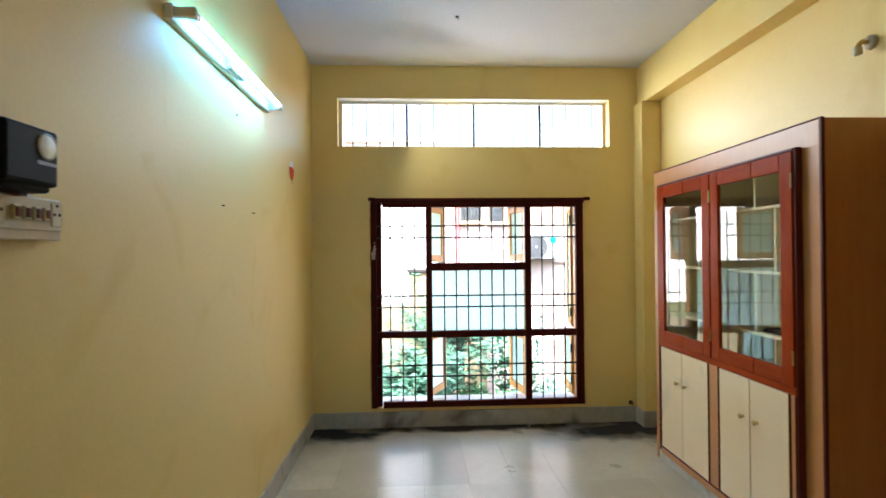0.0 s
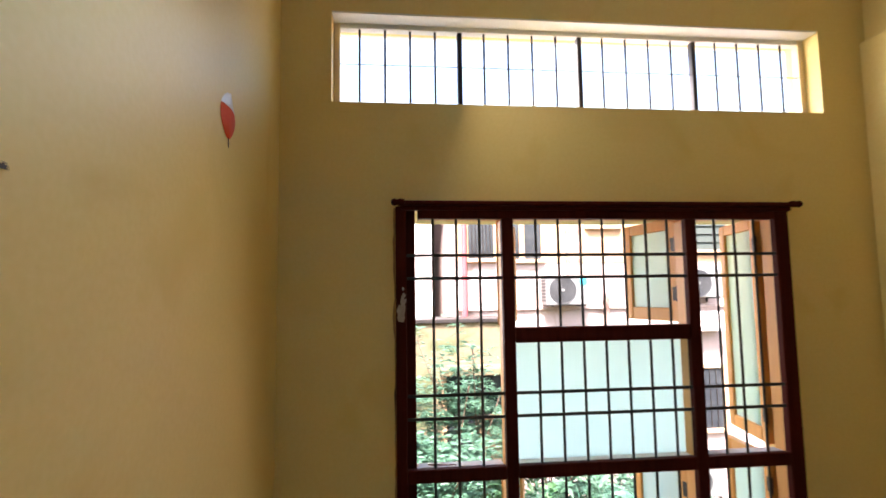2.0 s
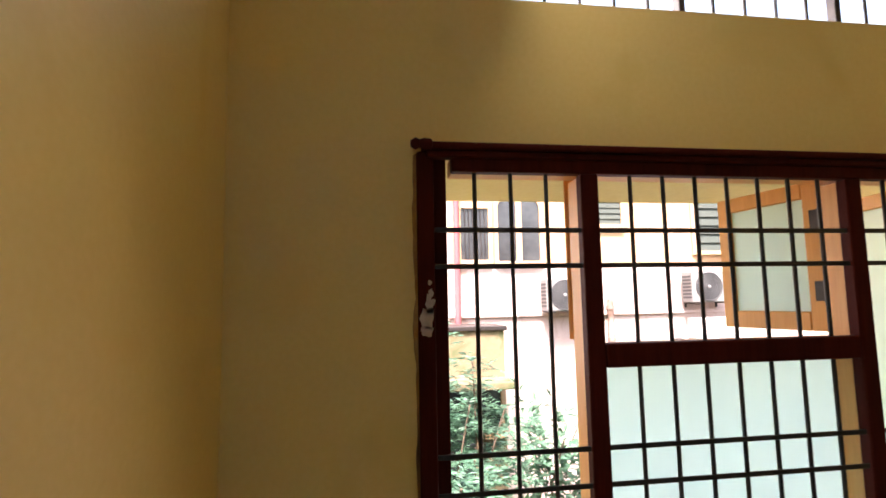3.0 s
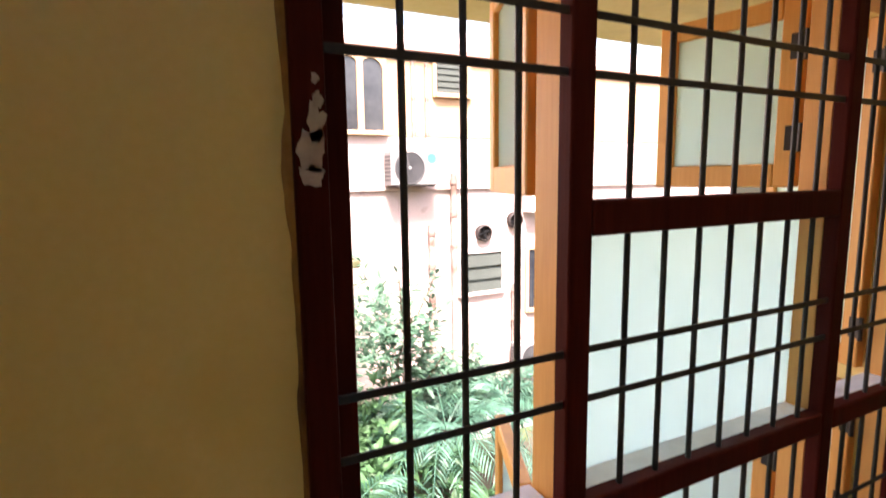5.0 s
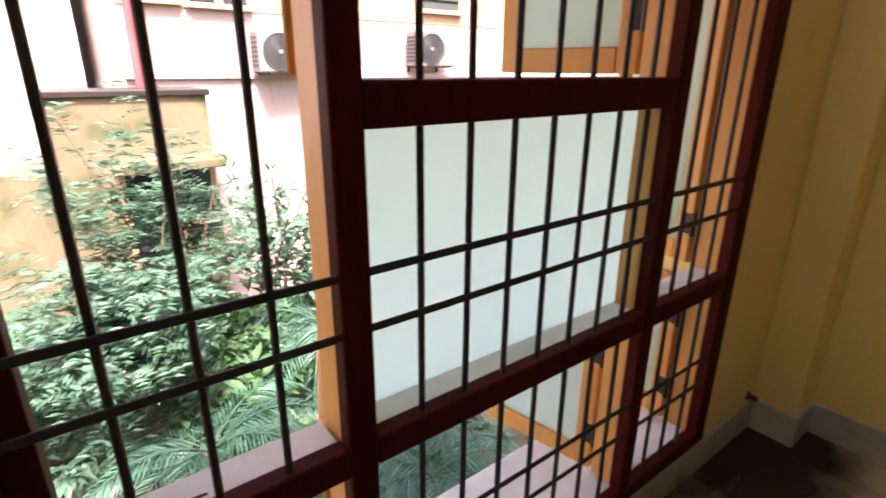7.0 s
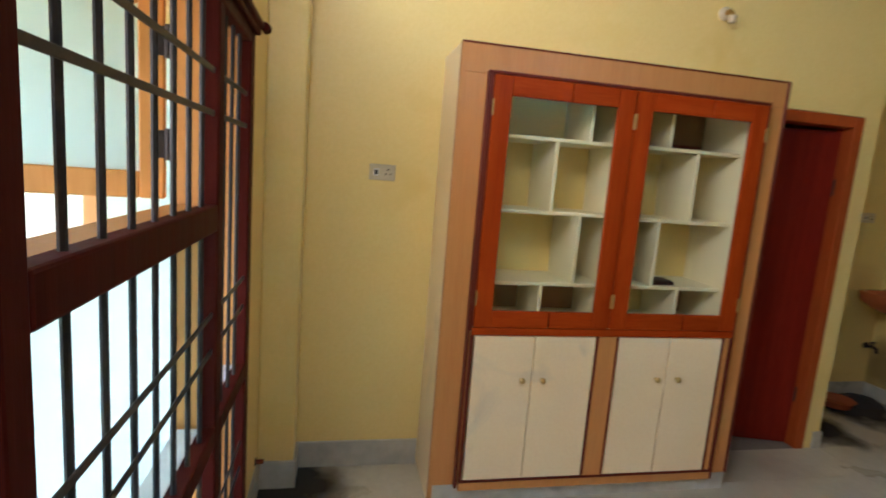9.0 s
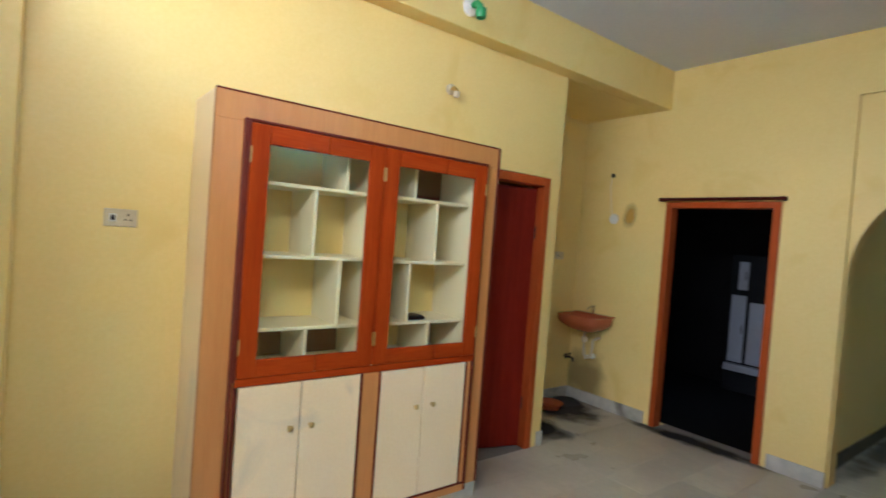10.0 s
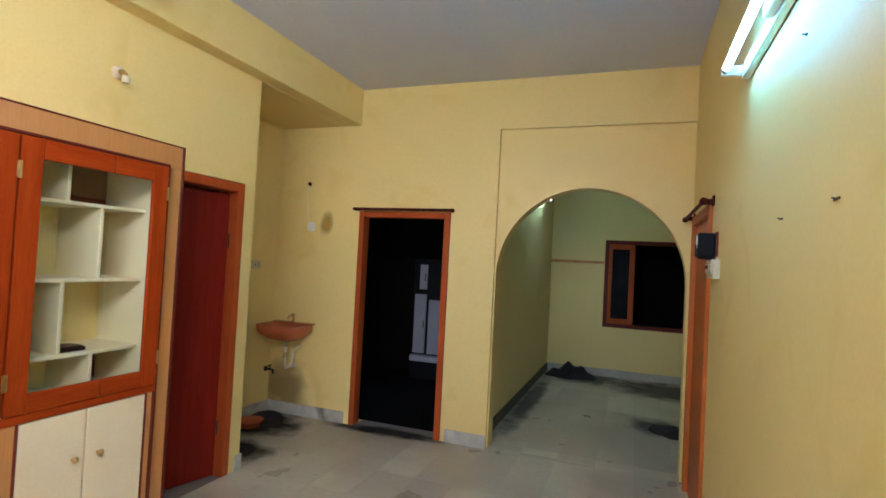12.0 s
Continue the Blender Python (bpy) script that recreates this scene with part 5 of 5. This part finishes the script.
for x0, x1, z0, z1 in ((0.80, 0.86, 0.76, 2.105), (-0.56, -0.50, 0.76, 2.105), (-0.50, 0.80, 2.045, 2.105), (-0.50, 0.80, 0.76, 0.82)):
    part("window_frame", cuboid(x0, x1, FAR_Y - 0.06, FAR_Y + 0.012, z0, z1, 0.005), BEAD, awin)
for x0, x1, z0, z1 in ((0.75, 0.805, 0.82, 2.045), (0.42, 0.50, 0.82, 2.045), (0.50, 0.75, 1.97, 2.045), (0.50, 0.75, 0.82, 0.90)):
    part("shutter_frame", cuboid(x0, x1, FAR_Y - 0.05, FAR_Y - 0.012, z0, z1, 0.005), DOORFRAME, awin, "dark red shutter frame")
part("shutter_pane", cuboid(0.50, 0.75, FAR_Y - 0.034, FAR_Y - 0.028, 0.90, 1.97), DARKPANE2, awin, "dark glass")
batten = thing("wall_batten", (1.27, FAR_Y, 1.77), "thin wooden batten fixed along the pale wall", "batten")
part("strip", cuboid(0.87, FAR_X, FAR_Y + 0.0, FAR_Y + 0.035, 1.732, 1.772, 0.004), LAMINATE, batten)
for x in (1.0, 1.3, 1.6):
    part("peg", rod((x, FAR_Y + 0.035, 1.75), (x, FAR_Y + 0.07, 1.76), 0.008, 8), IRON, batten)
socket_far = thing("switch_plate", (FAR_X, -8.0, 1.2), "small ivory switch plate on the pale wall", "switch")
part("plate", cuboid(FAR_X, FAR_X - 0.012, -8.06, -7.94, 1.14, 1.26, 0.004), IVORY, socket_far)
part("rocker", cuboid(FAR_X - 0.012, FAR_X - 0.018, -8.02, -7.98, 1.18, 1.22, 0.003), WHITE, socket_far)
pile = thing("cloth_heap", (1.25, -8.55, 0.0), "black crumpled cloth heap in the corner of the floor", "cloth")
heap(1.27, -8.50, 0.40, 0.26, 0.16, 3, pile)
mat2 = thing("floor_cloth", (0.05, -6.25, 0.0), "flat black cloth lying on the marble floor", "cloth")
heap(0.02, -6.25, 0.17, 0.26, 0.03, 9, mat2)

# ---- the unlit room ----
cup = thing("white_cupboard", (3.15, -7.1, 0.0), "pale grey cupboard with dark gaps in the unlit room", "cupboard")
part("carcass", cuboid(2.62, 3.30, -7.38, -7.02, 0.0, 1.66, 0.004), BLACK, cup, "dark carcass")
for x0, x1, z0, z1 in ((2.66, 3.06, 0.36, 1.10), (3.10, 3.27, 0.36, 1.17), (3.10, 3.21, 1.24, 1.58)):
    d = part("cupboard_door", cuboid(x0, x1, -7.02, -7.0, z0, z1, 0.003), PALEGREY, cup, "pale grey door")
    part("handle", cuboid(x0 + 0.02, x0 + 0.03, -7.0, -6.985, (z0 + z1) / 2 - 0.05, (z0 + z1) / 2 + 0.05, 0.002), IRON, d)
part("ledge", cuboid(2.64, 3.28, -7.02, -6.93, 0.26, 0.34, 0.004), PALEGREY, cup, "pale ledge")


# ---- marble floor slabs, one by one ----
SLAB_W, SLAB_L, GAP = 0.31, 0.92, 0.0016
slab_meshes = {}


def slab(x0, x1, y0, y1, owner, k):
    w, d = round(x1 - x0, 3), round(y1 - y0, 3)
    if (w, d) not in slab_meshes:
        bm = cuboid(-w / 2 + GAP / 2, w / 2 - GAP / 2, -d / 2 + GAP / 2, d / 2 - GAP / 2, -0.012, 0.0)
        me = bpy.data.meshes.new("slab")
        bm.to_mesh(me)
        bm.free()
        me.materials.append(MARBLE)
        slab_meshes[(w, d)] = me
    ob = new("slab", slab_meshes[(w, d)])
    ob.parent = owner
    ob.location = ((x0 + x1) / 2, (y0 + y1) / 2, (k * 7 % 5 - 2) * 0.00025)


def lay(owner, x0, x1, y0, y1):
    xs = sorted({x0, x1, *[0.05 + SLAB_W * k for k in range(-8, 20) if x0 + 0.03 < 0.05 + SLAB_W * k < x1 - 0.03]})
    ys = sorted({y0, y1, *[-4.89 + SLAB_L * k for k in range(-8, 8) if y0 + 0.03 < -4.89 + SLAB_L * k < y1 - 0.03]})
    k = 0
    for a, b in zip(xs, xs[1:]):
        for c, d in zip(ys, ys[1:]):
            slab(a, b, c, d, owner, k)
            k += 1


floor_main, floor_far = bpy.data.objects["floor"], bpy.data.objects["floor_far_room"]
lay(floor_main, 0.0, WALL_X, END_Y, 0.0)
lay(floor_main, 0.0, ALCOVE_X, BACK_Y, END_Y)
lay(floor_main, 0.03, 1.59, BACK_Y - 0.2, BACK_Y)
lay(floor_far, -1.6, FAR_X, FAR_Y, BACK_Y - 0.2)


# grime and painted shade on slabs, thicker in the middle, ragged at rim
def grime_shade_mat(name, colour, thick):
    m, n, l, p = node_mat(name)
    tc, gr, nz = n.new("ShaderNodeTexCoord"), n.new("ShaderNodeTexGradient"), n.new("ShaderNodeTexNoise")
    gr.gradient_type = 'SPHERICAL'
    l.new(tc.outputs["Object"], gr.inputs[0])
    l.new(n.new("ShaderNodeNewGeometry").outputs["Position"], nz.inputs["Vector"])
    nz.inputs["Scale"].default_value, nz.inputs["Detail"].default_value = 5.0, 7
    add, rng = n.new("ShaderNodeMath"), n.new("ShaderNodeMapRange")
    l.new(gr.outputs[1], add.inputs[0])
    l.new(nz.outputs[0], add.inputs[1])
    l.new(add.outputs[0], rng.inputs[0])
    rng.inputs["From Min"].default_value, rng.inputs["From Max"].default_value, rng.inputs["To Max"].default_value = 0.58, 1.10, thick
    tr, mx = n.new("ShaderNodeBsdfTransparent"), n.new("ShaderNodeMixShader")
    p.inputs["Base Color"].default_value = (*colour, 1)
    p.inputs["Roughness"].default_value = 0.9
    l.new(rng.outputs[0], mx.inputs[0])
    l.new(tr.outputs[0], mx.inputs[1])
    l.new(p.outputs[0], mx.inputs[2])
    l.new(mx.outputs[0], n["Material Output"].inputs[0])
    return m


GRIME_SHADE = grime_shade_mat("dark_floor_grime_shade", (0.020, 0.016, 0.012), 0.92)
THIN_GRIME_SHADE = grime_shade_mat("thin_floor_grime_shade", (0.045, 0.040, 0.028), 0.62)
# patches in corners and along walls: part dirt, part shade put into colour
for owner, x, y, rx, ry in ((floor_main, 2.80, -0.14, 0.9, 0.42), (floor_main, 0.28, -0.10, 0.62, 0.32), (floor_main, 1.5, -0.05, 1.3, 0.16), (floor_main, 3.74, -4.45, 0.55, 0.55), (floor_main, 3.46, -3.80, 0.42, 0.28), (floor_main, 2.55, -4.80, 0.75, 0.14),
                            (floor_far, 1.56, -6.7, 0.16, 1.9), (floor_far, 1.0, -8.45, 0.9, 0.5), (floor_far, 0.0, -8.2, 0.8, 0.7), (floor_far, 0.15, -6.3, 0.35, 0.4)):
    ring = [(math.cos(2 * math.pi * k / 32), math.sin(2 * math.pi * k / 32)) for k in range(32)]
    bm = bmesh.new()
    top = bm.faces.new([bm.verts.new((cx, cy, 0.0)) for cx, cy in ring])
    patch = link("dirt_shade_patch", bm, GRIME_SHADE if owner is floor_main else THIN_GRIME_SHADE)
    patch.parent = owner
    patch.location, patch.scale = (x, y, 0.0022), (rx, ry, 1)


# stains on the wall round the basin
STAIN = grime_shade_mat("ochre_wall_stain", (0.60, 0.36, 0.045), 0.55)
DAMP = grime_shade_mat("dark_damp_stain", (0.16, 0.11, 0.04), 0.50)
wall_back = bpy.data.objects["wall_back"]
for x, z, rx, rz, material in ((3.36, 1.95, 0.09, 0.15, STAIN), (3.72, 0.26, 0.34, 0.34, DAMP)):
    bm = bmesh.new()
    bm.faces.new([bm.verts.new((math.cos(2 * math.pi * k / 32), math.sin(2 * math.pi * k / 32), 0.0)) for k in range(32)])
    patch = link("stain_patch", bm, material)
    patch.parent = wall_back
    patch.location, patch.rotation_euler, patch.scale = (x, BACK_Y + 0.0025, z), (math.pi / 2, 0, 0), (rx, rz, 1)
